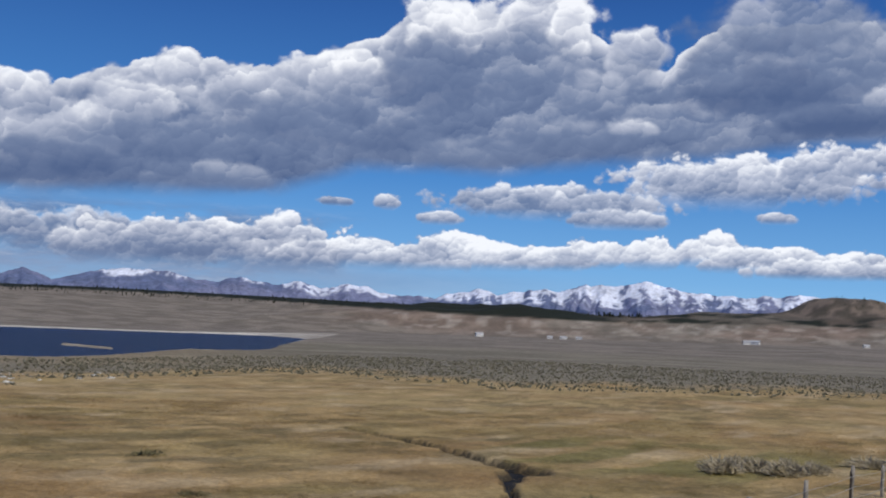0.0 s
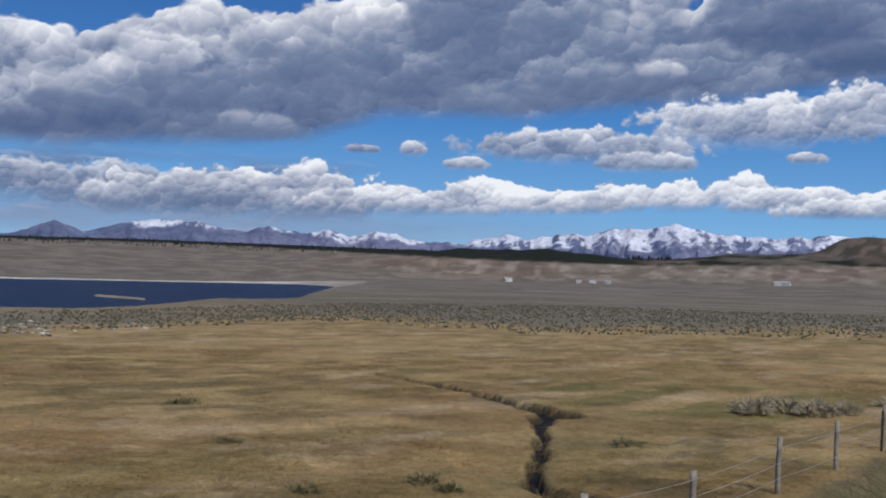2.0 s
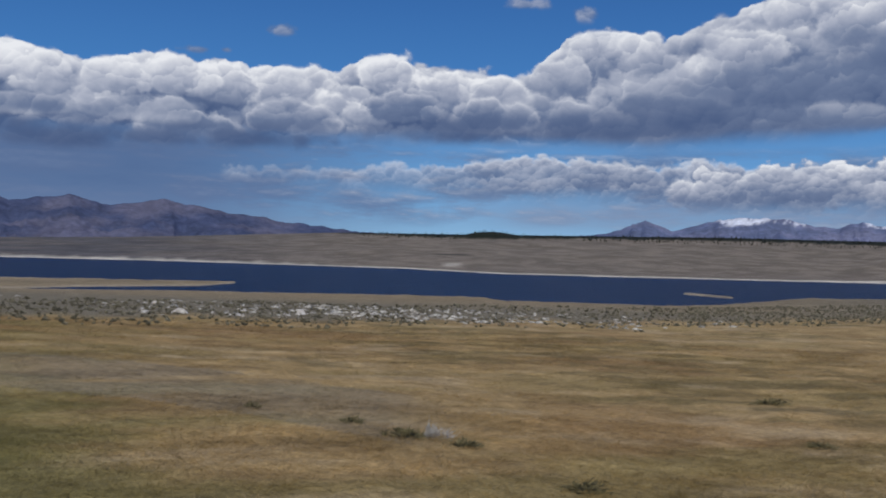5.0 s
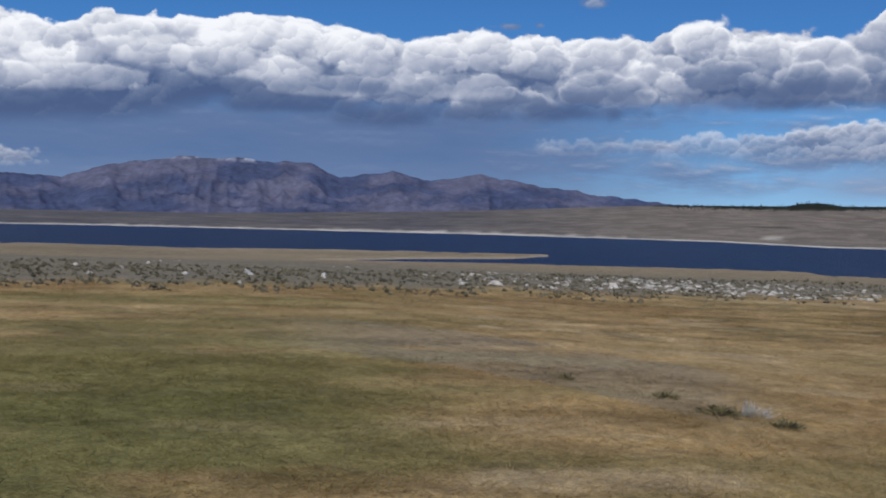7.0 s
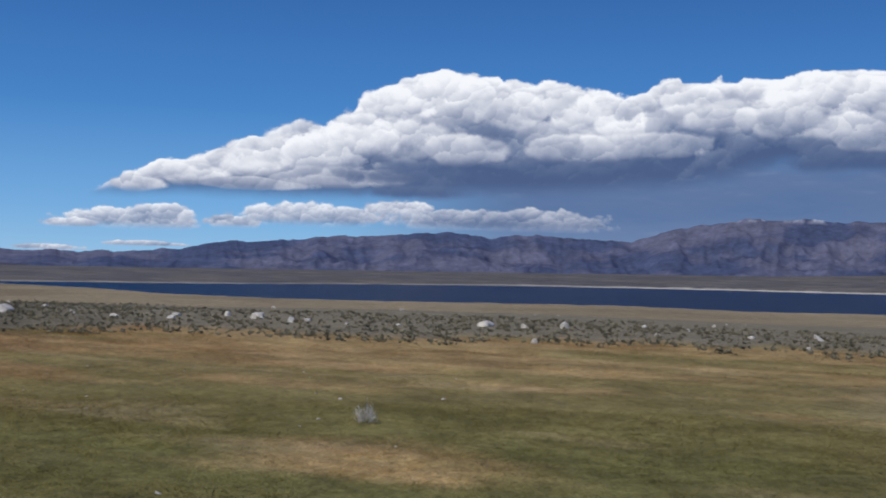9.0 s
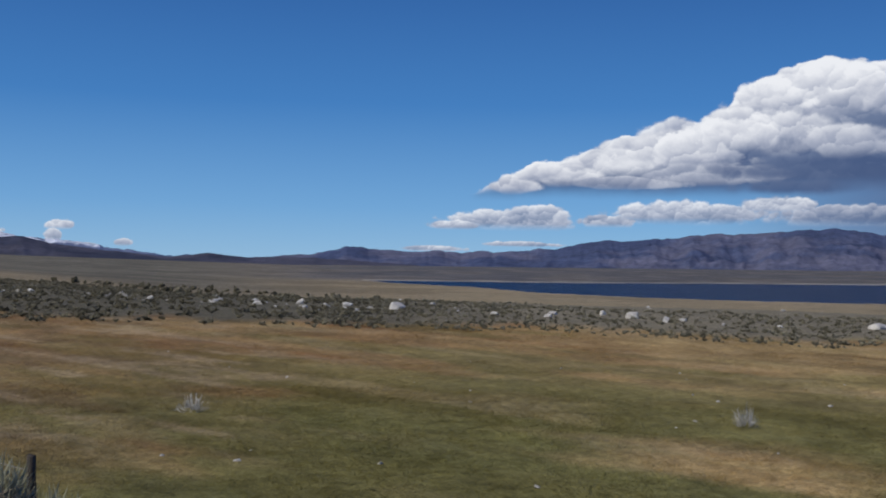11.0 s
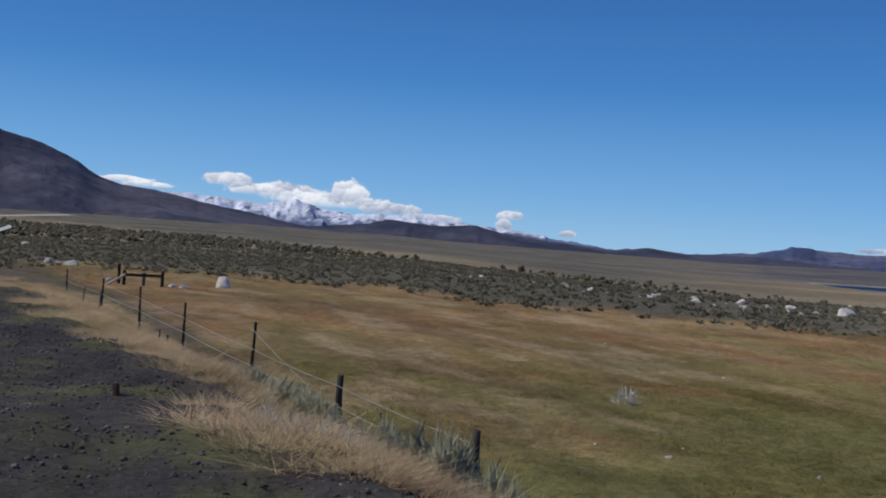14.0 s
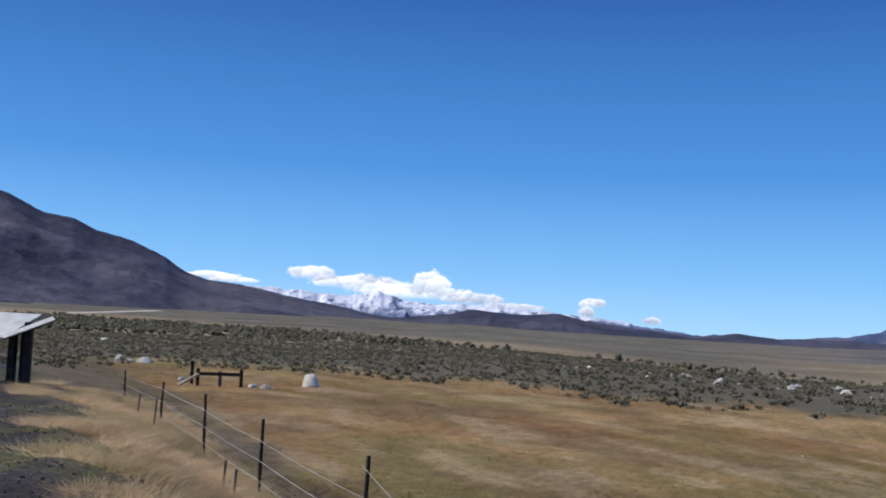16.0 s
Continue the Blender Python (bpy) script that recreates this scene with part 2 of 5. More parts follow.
SHOULDER = [(31.6, 9.19, 2.7, 1.19, 0.55), (29.7, 8.27, 3.6, 1.34, 0.36), (23.5, 11.29, 2.5, 0.95, 0.76), (21.6, 11.29, 1.2, 0.83, 0.76), (26.2, 9.26, 2.4, 1.49, 0.44), (26.7, 7.68, 3.6, 1.19, 0.26)]
MIDDLE = [(52.6, 8.68, 2.7, 1.49, 0.60), (48.6, 8.59, 2.2, 1.43, 0.64), (45.9, 8.93, 2.1, 1.34, 0.60), (43.3, 8.66, 2.4, 1.34, 0.58), (39.8, 8.56, 2.7, 1.49, 0.56), (34.8, 9.50, 2.2, 1.34, 0.70), (31.5, 9.17, 2.4, 1.19, 0.64), (36.9, 8.11, 2.1, 1.04, 0.50), (29.1, 8.79, 1.8, 1.04, 0.50), (50.7, 7.04, 3.9, 1.04, 0.36), (45.2, 6.69, 3.9, 1.04, 0.25), (39.8, 7.11, 3.3, 1.04, 0.32), (34.5, 7.76, 3.9, 1.04, 0.34), (29.7, 7.46, 2.7, 1.04, 0.28)]
WHITE_TOPS = [(86.9, 6.00, 2.4, 0.89, 0.72), (84.5, 6.88, 2.4, 1.04, 0.76), (79.6, 8.81, 2.1, 1.25, 0.84), (76.8, 9.30, 2.7, 1.34, 0.88), (81.8, 7.23, 2.7, 1.19, 0.76), (73.6, 8.64, 2.4, 1.34, 0.80), (70.6, 8.80, 2.1, 1.34, 0.80), (68.2, 8.17, 1.8, 1.19, 0.72), (64.6, 9.19, 2.1, 1.04, 0.84), (58.7, 9.34, 2.7, 1.19, 0.86), (56.4, 9.22, 2.1, 1.04, 0.80), (52.9, 8.96, 2.4, 1.13, 0.76), (49.0, 8.81, 2.1, 1.19, 0.76), (45.5, 8.90, 2.1, 1.25, 0.76)]
WHITE_BODY = [(79.0, 7.00, 2.4, 1.34, 0.70), (62.8, 8.37, 2.7, 1.19, 0.70), (59.8, 8.00, 2.4, 1.04, 0.56), (50.9, 7.97, 2.4, 1.04, 0.55), (56.6, 7.77, 2.7, 0.89, 0.55), (84.5, 5.62, 3.6, 0.74, 0.50), (76.1, 6.60, 3.3, 1.04, 0.60), (70.2, 6.76, 3.6, 0.89, 0.54), (65.8, 6.94, 3.3, 0.83, 0.55), (54.0, 7.09, 3.9, 0.74, 0.36), (47.1, 7.26, 3.6, 0.89, 0.36)]
UNDERSIDES = [(31.2, 6.99, 4.8, 1.02, 0.06), (23.9, 6.98, 4.2, 1.02, 0.04), (51.5, 5.55, 5.1, 1.02, 0.04), (41.8, 5.95, 5.4, 0.95, 0.02), (31.5, 6.48, 4.2, 0.85, 0.04), (78.9, 5.08, 6.0, 0.75, 0.06), (68.7, 5.59, 7.4, 0.75, 0.04), (56.8, 5.97, 7.4, 0.75, 0.02), (47.0, 5.81, 4.5, 0.69, 0.06), (79.1, 4.29, 4.5, 0.62, 0.06)]
TAIL = [(93.1, 4.26, 1.6, 0.54, 0.76), (90.2, 4.88, 2.1, 0.74, 0.76), (87.6, 5.49, 2.4, 0.89, 0.78), (84.7, 6.36, 2.4, 1.19, 0.80), (81.9, 7.14, 2.4, 1.34, 0.82), (87.5, 4.47, 3.3, 0.42, 0.46), (83.2, 4.92, 3.9, 0.65, 0.50)]
lobes(ALPINE, SMALL, 0.45, 0.92, 0.25, 0.15, 1.1, 0.1)
lobes(LOW, SMALL, 0.5, 0.9, 0.3, 0.25, 1.25, 0.1)
# a long flat layer beyond the lake, then the row over the snowy peaks
a, v, h = heaped([(4, 4.6), (10, 5.2), (14, 5.2), (17, 5.6), (21, 5.2), (25, 5.7), (29, 5.4), (34, 5.0), (44, 4.6)], [(4, 3.0), (14, 2.9), (26, 3.3), (44, 3.6)], (6, 43), 0.28, SMALL, 0.55, 0.7, 0.4, 0.8)
lay(mul(a, sub(0.92, mul(soft(26, 42, AZ), 0.6))), v, CUMULUS)
lobes(ROW, SMALL, 0.45, 0.95, 0.2, 0.36, 1.25, 0.12)
# the great bank
MAIN_TOP = [(-34, 8.6), (-28.0, 9.8), (-23.6, 13.8), (-21.5, 16), (-14, 16.2), (-11, 13.8), (-8, 15.4), (-4, 16.8), (1.5, 17.2), (4, 15.3), (7.4, 14), (11, 13), (14.5, 14), (18, 12.4), (20.5, 11.4), (25.7, 11.6), (28, 9.3),
            (33.4, 10.3), (36.3, 10.4), (37.5, 9.6), (46.2, 10), (50.6, 9.7), (56.6, 10.4), (65.7, 10.2), (67.7, 9.3), (70.7, 10.1), (77.6, 10.6), (80.8, 9.7), (82.5, 8), (87.3, 6.7), (93.2, 5), (95.2, 4)]
MAIN_BASE = [(-34, 10.2), (-20, 10), (-11, 9.2), (-3, 8.6), (4.7, 8.4), (9, 6.9), (15, 6.4), (22, 6.1), (37, 6.1), (54, 5.8), (60, 5.8), (66, 4.7), (75, 4.3), (84, 4.05), (95.2, 3.7)]
white = soft(40, 66, AZ)
a, v, h = heaped(MAIN_TOP, MAIN_BASE, (-60, 95), 0.2, OTHER, 0.5, 1.2, 0.14, lift=0.1)
lay(a, add(v, mul(white, add(-0.3, mul(soft(0.0, 0.75, h), 0.5)))), CUMULUS)
lobes(CROWNS, LARGE, 0.5, 0.95, 0.25, 0.24, rim=0.2)
lobes(BODIES + EASTERN, LARGE, 0.4, 0.9, 0.45, 0.2, rim=0.08)
lobes(SHOULDER, OTHER, 0.65, 0.95, 0.3, 0.24, rim=0.16)
lobes(MIDDLE, OTHER, 0.55, 0.95, 0.25, 0.24, rim=0.28)
lobes(WHITE_TOPS, OTHER, 0.35, 0.95, shade=0.14, rim=0.1)
lobes(WHITE_BODY + TAIL, OTHER, 0.4, 0.9, 0.25, 0.16, rim=0.08)
WISPS = [(44.8, 10.33, 0.9, 0.27, 0.28), (43.3, 10.42, 0.4, 0.24, 0.28), (40.5, 11.53, 1.0, 0.42, 0.36), (27.5, 13.32, 1.5, 0.42, 0.46), (24.7, 12.77, 1.0, 0.60, 0.44)]
lobes(WISPS, SMALL, 0.6, 0.7, 0.6, 0.1, 1.0, 0.0)
lobes(UNDERSIDES, OTHER, 0.5, 0.9, 0.9, 0.08, 1.05, 0.0)
lobes(PUFFS, SMALL, 0.5, 0.92, 0.3, 0.36, 1.15, 0.12)

wl.new(paint, wn["Background"].inputs["Color"])
wn["Background"].inputs["Strength"].default_value = 1.0

# ---- numbers in the plane: noise, steps, curves ----
def lattice(ix, iy, seed):
    h = (ix.astype(np.int64) * 374761393 + iy.astype(np.int64) * 668265263 + seed * 974634777) & 0x7FFFFFFF
    h = ((h ^ (h >> 13)) * 1274126177) & 0x7FFFFFFF
    return ((h ^ (h >> 16)) & 0xFFFF) / 65535.0


def value_noise(x, y, seed=0):
    ix, iy = np.floor(x), np.floor(y)
    fx, fy = x - ix, y - iy
    fx, fy = fx * fx * fx * (fx * (fx * 6 - 15) + 10), fy * fy * fy * (fy * (fy * 6 - 15) + 10)
    a, b = lattice(ix, iy, seed), lattice(ix + 1, iy, seed)
    c, d = lattice(ix, iy + 1, seed), lattice(ix + 1, iy + 1, seed)
    return (a + (b - a) * fx) * (1 - fy) + (c + (d - c) * fx) * fy


def fbm(x, y, octaves=4, seed=0, gain=0.5):
    total, amp, norm = 0.0, 1.0, 0.0
    for k in range(octaves):
        total = total + amp * value_noise(x * 2.03 ** k + 17.3 * k, y * 2.03 ** k - 9.1 * k, seed + k)
        norm += amp
        amp *= gain
    return total / norm


def ridged(x, y, octaves=5, seed=0):
    total, amp, norm = 0.0, 1.0, 0.0
    for k in range(octaves):
        n = value_noise(x * 2.1 ** k + 5.7 * k, y * 2.1 ** k + 3.3 * k, seed + k)
        total = total + amp * (1 - np.abs(2 * n - 1))
        norm += amp
        amp *= 0.5
    return total / norm


def step(a, b, x):
    s = np.clip((x - a) / (b - a), 0, 1)
    return s * s * (3 - 2 * s)


def curve(pairs, x):
    p = np.array(pairs)
    return np.interp(x, p[:, 0], p[:, 1])


def mixc(base, colour, k):
    return base * (1 - k[..., None]) + np.array(colour) * k[..., None]


# ---- lie of the land ----
# the fence and the road run along u (to the upstream side), w points from the road to the lake
U, W = toward(-32), toward(58)
LAKE_Z = EYE - 9.0


def uv_of(x, y):
    return x * U.x + y * U.y, x * W.x + y * W.y


def shoulder(u):
    return 2.8 + 0.04 * np.clip(-u, 0, 60) - 0.25 * np.clip(u, 0, 6)


def meadow_z(u):
    return curve([(-90, -1.7), (-45, -1.75), (-25, -2.2), (-8, -2.5), (8, -2.75), (20, -3.35), (50, -4.1), (90, -4.3)], u)


STREAM = [(16.0, 13.8), (21.5, 9.4)]
NEAR_SHORE = [(5.5, -0.5), (7.2, -0.72), (8.4, -1.04), (9.0, -1.3), (9.8, -1.37), (13, -1.44), (15.5, -1.72), (17.8, -2.0), (20.6, -2.2), (28.3, -2.2), (29.6, -1.98), (33, -1.98),
              (42.2, -2.07), (42.5, -1.47), (54, -1.5), (62, -1.54), (68, -1.44), (80, -1.52), (87, -1.45), (91, -1.38), (95, -1.12), (99, -0.98), (101, -0.85)]
FAR_SHORE = [(5.5, -0.48), (14, -0.6), (22, -0.64), (28.6, -0.66), (32.5, -0.56), (33.4, -0.53), (45, -0.46), (54, -0.46), (65, -0.46), (74, -0.5), (82, -0.62), (90, -0.76), (101, -0.84)]


def lake_depth(az, d):
    """Above 0 inside the lake: how far inside, as an angle, seen from the road."""
    el = -np.degrees(np.arctan(9.0 / np.maximum(d, 1)))
    jag = 0.05 * (fbm(az * 1.3, d / 60, 3, 40) - 0.5)
    inside = np.minimum(el - curve(NEAR_SHORE, az) - jag, curve(FAR_SHORE, az) - el + jag * 0.35)
    inside = np.where((az < 5.5) | (az > 101), -1, inside)
    # the inlet behind the long spit, and a bar
    inlet = np.minimum(el + 2.05 + jag, curve([(42, -1.47), (44.4, -1.71), (50, -1.86), (54.5, -2.06), (60, -2.3)], az) - el)
    inside = np.where((az > 42) & (az < 56), np.maximum(inside, inlet), inside)
    bar = np.where((az > 16.6) & (az < 19.2), np.abs(el + 1.42 + 0.055 * (19 - az)) - 0.035, 1.0)
    inside = np.minimum(inside, bar)
    return inside


def stream_path(s):
    """Middle of the brook: distance out, and side step, for s from 0 (far) to 1 (near the fence)."""
    el = curve([(0, -4.3), (0.18, -5.0), (0.33, -5.8), (0.45, -6.3), (0.5, -6.55), (0.6, -7.5), (0.72, -8.8), (0.8, -10.1), (0.84, -10.5), (0.9, -10.9), (1, -11.3)], s)
    az = curve([(0, 5.2), (0.18, 1.2), (0.33, -2.8), (0.45, -4.9), (0.5, -3.75), (0.6, -3.9), (0.72, -3.75), (0.8, -3.35), (0.84, -4.6), (0.9, -7.5), (1, -12)], s)
    d = 4.9 / np.tan(np.radians(-el))
    az = az + 0.12 * np.sin(s * 70) + 0.08 * np.sin(s * 173)
    return -np.sin(np.radians(az)) * d, np.cos(np.radians(az)) * d


_s = np.linspace(0, 1, 160)
SX, SY = stream_path(_s)
SWIDTH = curve([(0, 0.3), (0.15, 0.7), (0.33, 1.0), (0.46, 1.3), (0.5, 0.8), (0.55, 0.36), (0.78, 0.34), (0.85, 0.9), (0.92, 1.1), (1, 1.3)], _s) * 0.62


def stream_near(x, y):
    best = np.full(x.shape, 9.0)
    zone = (np.hypot(x, y) > 18) & (np.hypot(x, y) < 75) & (x > -12) & (x < 9) & (y > 10)
    px, py = x[zone], y[zone]
    b = np.full(px.shape, 9.0)
    for k in range(len(SX)):
        b = np.minimum(b, np.hypot(px - SX[k], py - SY[k]) / SWIDTH[k])
    best[zone] = b
    return best


MEADOW_EDGE = [(-60, -1.9), (-24, -2.03), (-14.5, -2.26), (-3, -2.6), (5, -2.35), (9, -2.3), (16, -2.75), (20, -3.0), (28, -3.3), (40, -3.4), (50, -3.5), (60, -3.4), (80, -3.45), (95, -3.2), (106, -3.1), (116, -2.88), (121, -2.57), (134, -2.27), (160, -2.1)]


def land(x, y):
    """Height of the ground."""
    d = np.hypot(x, y)
    az = np.degrees(np.arctan2(-x, y))
    az = np.where(az < -120, az + 360, az)
    u, w = uv_of(x, y)
    gz = -0.02 * np.clip(-u, 0, 60) - 0.012 * np.clip(u, 0, 60) + 0.05 * (fbm(x / 3, y / 3, 3, 3) - 0.5)
    mz = meadow_z(u) + 0.22 * (fbm(x / 9, y / 9, 3, 7) - 0.5) + 0.13 * (fbm(x / 1.1, y / 1.1, 2, 9) - 0.5)
    e = shoulder(u) + 0.9 * (fbm(u / 2.3, w / 9, 3, 21) - 0.5)
    # a ragged berm of graded gravel along the edge
    gz = gz + 0.24 * (fbm(x / 0.9, y / 0.9, 4, 23, 0.6) - 0.5) * step(-2.2, -0.4, w - e) * (1 - step(0.5, 1.6, w - e)) + 0.05 * (fbm(x / 0.35, y / 0.35, 3, 25) - 0.5)
    near = gz + (mz - gz) * step(0, 4.7, w - e)
    # from the meadow down to the lake shore, or out over the plain
    base = LAKE_Z + 0.22 + 0.25 * fbm(x / 40, y / 40, 3, 13)
    drop = step(75, 270, d)
    left = step(103, 122, az)
    shore = near + (base - near) * drop
    plain = near - 0.6 * step(80, 300, d)
    z = shore * (1 - left) + plain * left
    right = 1 - step(-2, 12, az)
    zr = near + (base + 0.8 - near) * step(90, 420, d)
    z = z * (1 - right) + zr * right
    z = z + 0.5 * (fbm(x / 22, y / 22, 3, 33) - 0.5) * step(70, 110, d) * (1 - step(200, 300, d))
    # the lake bed
    lk = lake_depth(az, d)
    z = np.where(d > 150, z + (LAKE_Z - 1.2 - z) * step(-0.012, 0.05, lk), z)
    # beyond the lake: wide slopes up to the wooded plateau, low fans in front of the mountains
    plateau = curve([(-32, 1.3), (-25, 1.2), (-17, 1.25), (-9, 1.16), (0, 1.38), (9, 1.47), (17, 1.52), (26, 1.42), (30, 1.36), (37, 1.28), (48, 0.7), (60, 0.3), (105, -0.1), (118, 0.1), (130, 0.5), (150, 0.7), (180, 0.8)], az)
    bluff = curve([(-40, 0.25), (-24, 0.2), (-9, -0.05), (5, -0.2), (14, -0.35), (20, -0.5), (120, -0.5)], az)
    dz = np.tan(np.radians(plateau)) * 2300 + EYE
    start = curve([(-40, 1500), (0, 1500), (12, 1350), (30, 1100), (60, 1200), (100, 900), (118, 500), (150, 300), (180, 300)], az)
    rise = np.clip((d - start) / (2300 - start), 0, 1)
    zb = z + (np.tan(np.radians(bluff)) * d + EYE - z) * (1 - step(2, 16, az)) * step(500, 1450, d)
    z = np.where(d > 290, zb, z)
    rough = (ridged(x / 260, y / 260, 5, 51) - 0.5) * 26 * rise * (1 - rise) * 4 * (1 - step(45, 60, az)) * (1 - 0.7 * step(6, 14, az))
    bl = step(0.0, 0.32, rise)
    mix = 1 - step(-6, 14, az)
    shape = mix * (0.75 * bl + 0.25 * rise) + (1 - mix) * rise ** 1.25
    z = z + (dz - z) * shape + rough
    # a butte on the plateau
    bx, by = toward(-20.3).x * 1850, toward(-20.3).y * 1850
    bd = np.hypot(x - bx, y - by)
    z = z + 27 * np.exp(-((bd / 76) ** 4.0)) * (0.82 + 0.3 * ridged(x / 45, y / 45, 4, 61)) + 4 * step(150, 80, bd)
    bx, by = toward(29.3).x * 2150, toward(29.3).y * 2150
    z = z + 12 * step(90, 10, np.hypot(x - bx, y - by))
    z = np.where(d > 2320, z - (d - 2320) * 0.05, z)
    # the brook's bed
    sn = stream_near(x, y)
    z = z - 0.5 * (1 - step(0.55, 1.25, sn))
    return z


def land_at(x, y):
    return float(land(np.array([float(x)]), np.array([float(y)]))[0])


# ---- materials ----
def material(name, rough=0.8, metal=0.0, spec=0.3):
    m = bpy.data.materials.new(name)
    m.use_nodes = True
    b = m.node_tree.nodes["Principled BSDF"]
    b.inputs["Roughness"].default_value, b.inputs["Metallic"].default_value = rough, metal
    b.inputs["Specular IOR Level"].default_value = spec
    return m, m.node_tree.nodes, m.node_tree.links, b


def noise_node(nodes, links, scale, detail=4, rough=0.6, coord=None, stretch=None):
    n = nodes.new("ShaderNodeTexNoise")
    n.inputs["Scale"].default_value, n.inputs["Detail"].default_value, n.inputs["Roughness"].default_value = scale, detail, rough
    if coord is None:
        coord = nodes.new("ShaderNodeTexCoord").outputs["Object"]
    if stretch:
        mp = nodes.new("ShaderNodeMapping")
        mp.inputs["Scale"].default_value = stretch
        links.new(coord, mp.inputs["Vector"])
        coord = mp.outputs[0]
    links.new(coord, n.inputs["Vector"])
    return n.outputs["Fac"]


def ramp(nodes, links, fac, stops):
    r = nodes.new("ShaderNodeValToRGB")
    el = r.color_ramp.elements
    while len(el) < len(stops):
        el.new(0.5)
    for e, (p, c) in zip(el, stops):
        e.position, e.color = p, (*c, 1) if len(c) == 3 else (c[0], c[0], c[0], 1)
    links.new(fac, r.inputs[0])
    return r.outputs[0]


def blend(nodes, links, a, b, fac=1.0, mode="MULTIPLY"):
    m = nodes.new("ShaderNodeMix")
    m.data_type, m.blend_type = "RGBA", mode
    for socket, v in ((m.inputs[0], fac), (m.inputs[6], a), (m.inputs[7], b)):
        if isinstance(v, (int, float)):
            socket.default_value = v
        elif isinstance(v, tuple):
            socket.default_value = (*v, 1)
        else:
            links.new(v, socket)
    return m.outputs[2]


def bump(nodes, links, bsdf, height, strength=0.5, distance=0.02):
    b = nodes.new("ShaderNodeBump")
    b.inputs["Strength"].default_value, b.inputs["Distance"].default_value = strength, distance
    links.new(height, b.inputs["Height"])
    links.new(b.outputs[0], bsdf.inputs["Normal"])


def covered(name, attribute, grains, rough=0.95, bumps=(2.0, 0.6, 0.05), spec=0.1, lift=0.0):
    """A ground cover: the plan's own colour, broken up by grain at two sizes."""
    m, n, l, b = material(name, rough, spec=spec)
    a = n.new("ShaderNodeAttribute")
    a.attribute_name = attribute
    colour = a.outputs["Color"]
    for scale, lo, hi in grains:
        f = noise_node(n, l, scale, 5, 0.65)
        colour = blend(n, l, colour, ramp(n, l, f, [(0.3, (lo,)), (0.7, (hi,))]))
    l.new(colour, b.inputs["Base Color"])
    if lift:
        # thin leaves and stalks scatter light in all directions
        g, s = n.new("ShaderNodeNewGeometry"), n.new("ShaderNodeVectorMath")
        s.operation = "MULTIPLY_ADD"
        l.new(g.outputs["Normal"], s.inputs[0])
        s.inputs[1].default_value, s.inputs[2].default_value = (1 - lift,) * 3, (0, 0, lift)
        u = n.new("ShaderNodeVectorMath")
        u.operation = "NORMALIZE"
        l.new(s.outputs[0], u.inputs[0])
        l.new(u.outputs[0], b.inputs["Normal"])
        thin, both = n.new("ShaderNodeBsdfTranslucent"), n.new("ShaderNodeMixShader")
        l.new(colour, thin.inputs["Color"])
        both.inputs[0].default_value = 0.45
        l.new(b.outputs[0], both.inputs[1])
        l.new(thin.outputs[0], both.inputs[2])
        l.new(both.outputs[0], n["Material Output"].inputs["Surface"])
    else:
        bump(n, l, b, noise_node(n, l, bumps[0], 6, 0.7), bumps[1], bumps[2])
    return m


def stony(name, lo, hi, scale, bumpy=0.6, rough=0.85, dist=0.02, spec=0.25):
    """Wood, stone, bark, leaf: two colours mixed by grain, a random shift from one piece to the next."""
    m, n, l, b = material(name, rough, spec=spec)
    c = ramp(n, l, noise_node(n, l, scale, 6, 0.65), [(0.3, lo), (0.7, hi)])
    big = noise_node(n, l, scale * 0.17, 3)
    c = blend(n, l, c, ramp(n, l, big, [(0.3, (0.7,)), (0.75, (1.15,))]))
    info = n.new("ShaderNodeObjectInfo")
    c = blend(n, l, c, ramp(n, l, info.outputs["Random"], [(0, (0.85,)), (1, (1.1,))]))
    l.new(c, b.inputs["Base Color"])
    bump(n, l, b, noise_node(n, l, scale * 2.2, 6, 0.7), bumpy, dist)
    return m


MAT_GROUND = covered("ground_cover", "cover", [(0.35, 0.72, 1.2), (3.0, 0.72, 1.25), (16.0, 0.65, 1.35), (70.0, 0.7, 1.3)], bumps=(9.0, 1.0, 0.05))
MAT_RELIEF = covered("hazy_mountain_cover", "cover", [(0.012, 0.75, 1.2), (0.05, 0.75, 1.25)], bumps=(0.03, 0.8, 9.0))
MAT_ROCK = stony("pale_boulder_stone", (0.42, 0.39, 0.34), (0.78, 0.75, 0.69), 3.0, 0.8, dist=0.05)
MAT_WOOD = stony("weathered_post_wood", (0.10, 0.085, 0.07), (0.24, 0.21, 0.18), 9.0, 0.6)
MAT_GREYWOOD = stony("silvered_post_wood", (0.2, 0.18, 0.155), (0.42, 0.39, 0.34), 9.0, 0.6)
MAT_OLDWOOD = stony("dark_old_post_wood", (0.035, 0.03, 0.026), (0.1, 0.085, 0.07), 9.0, 0.6)
MAT_DARKWOOD = stony("dark_stained_wood", (0.025, 0.02, 0.016), (0.07, 0.055, 0.045), 8.0, 0.5)
MAT_STEEL = stony("rusty_steel_post", (0.02, 0.02, 0.017), (0.06, 0.045, 0.035), 14.0, 0.3, rough=0.7)
MAT_WIRE = stony("galvanised_wire", (0.28, 0.27, 0.25), (0.5, 0.49, 0.46), 20.0, 0.1, rough=0.45)
MAT_ROOF = stony("pale_metal_roof", (0.5, 0.5, 0.47), (0.72, 0.72, 0.68), 2.5, 0.15, rough=0.5)
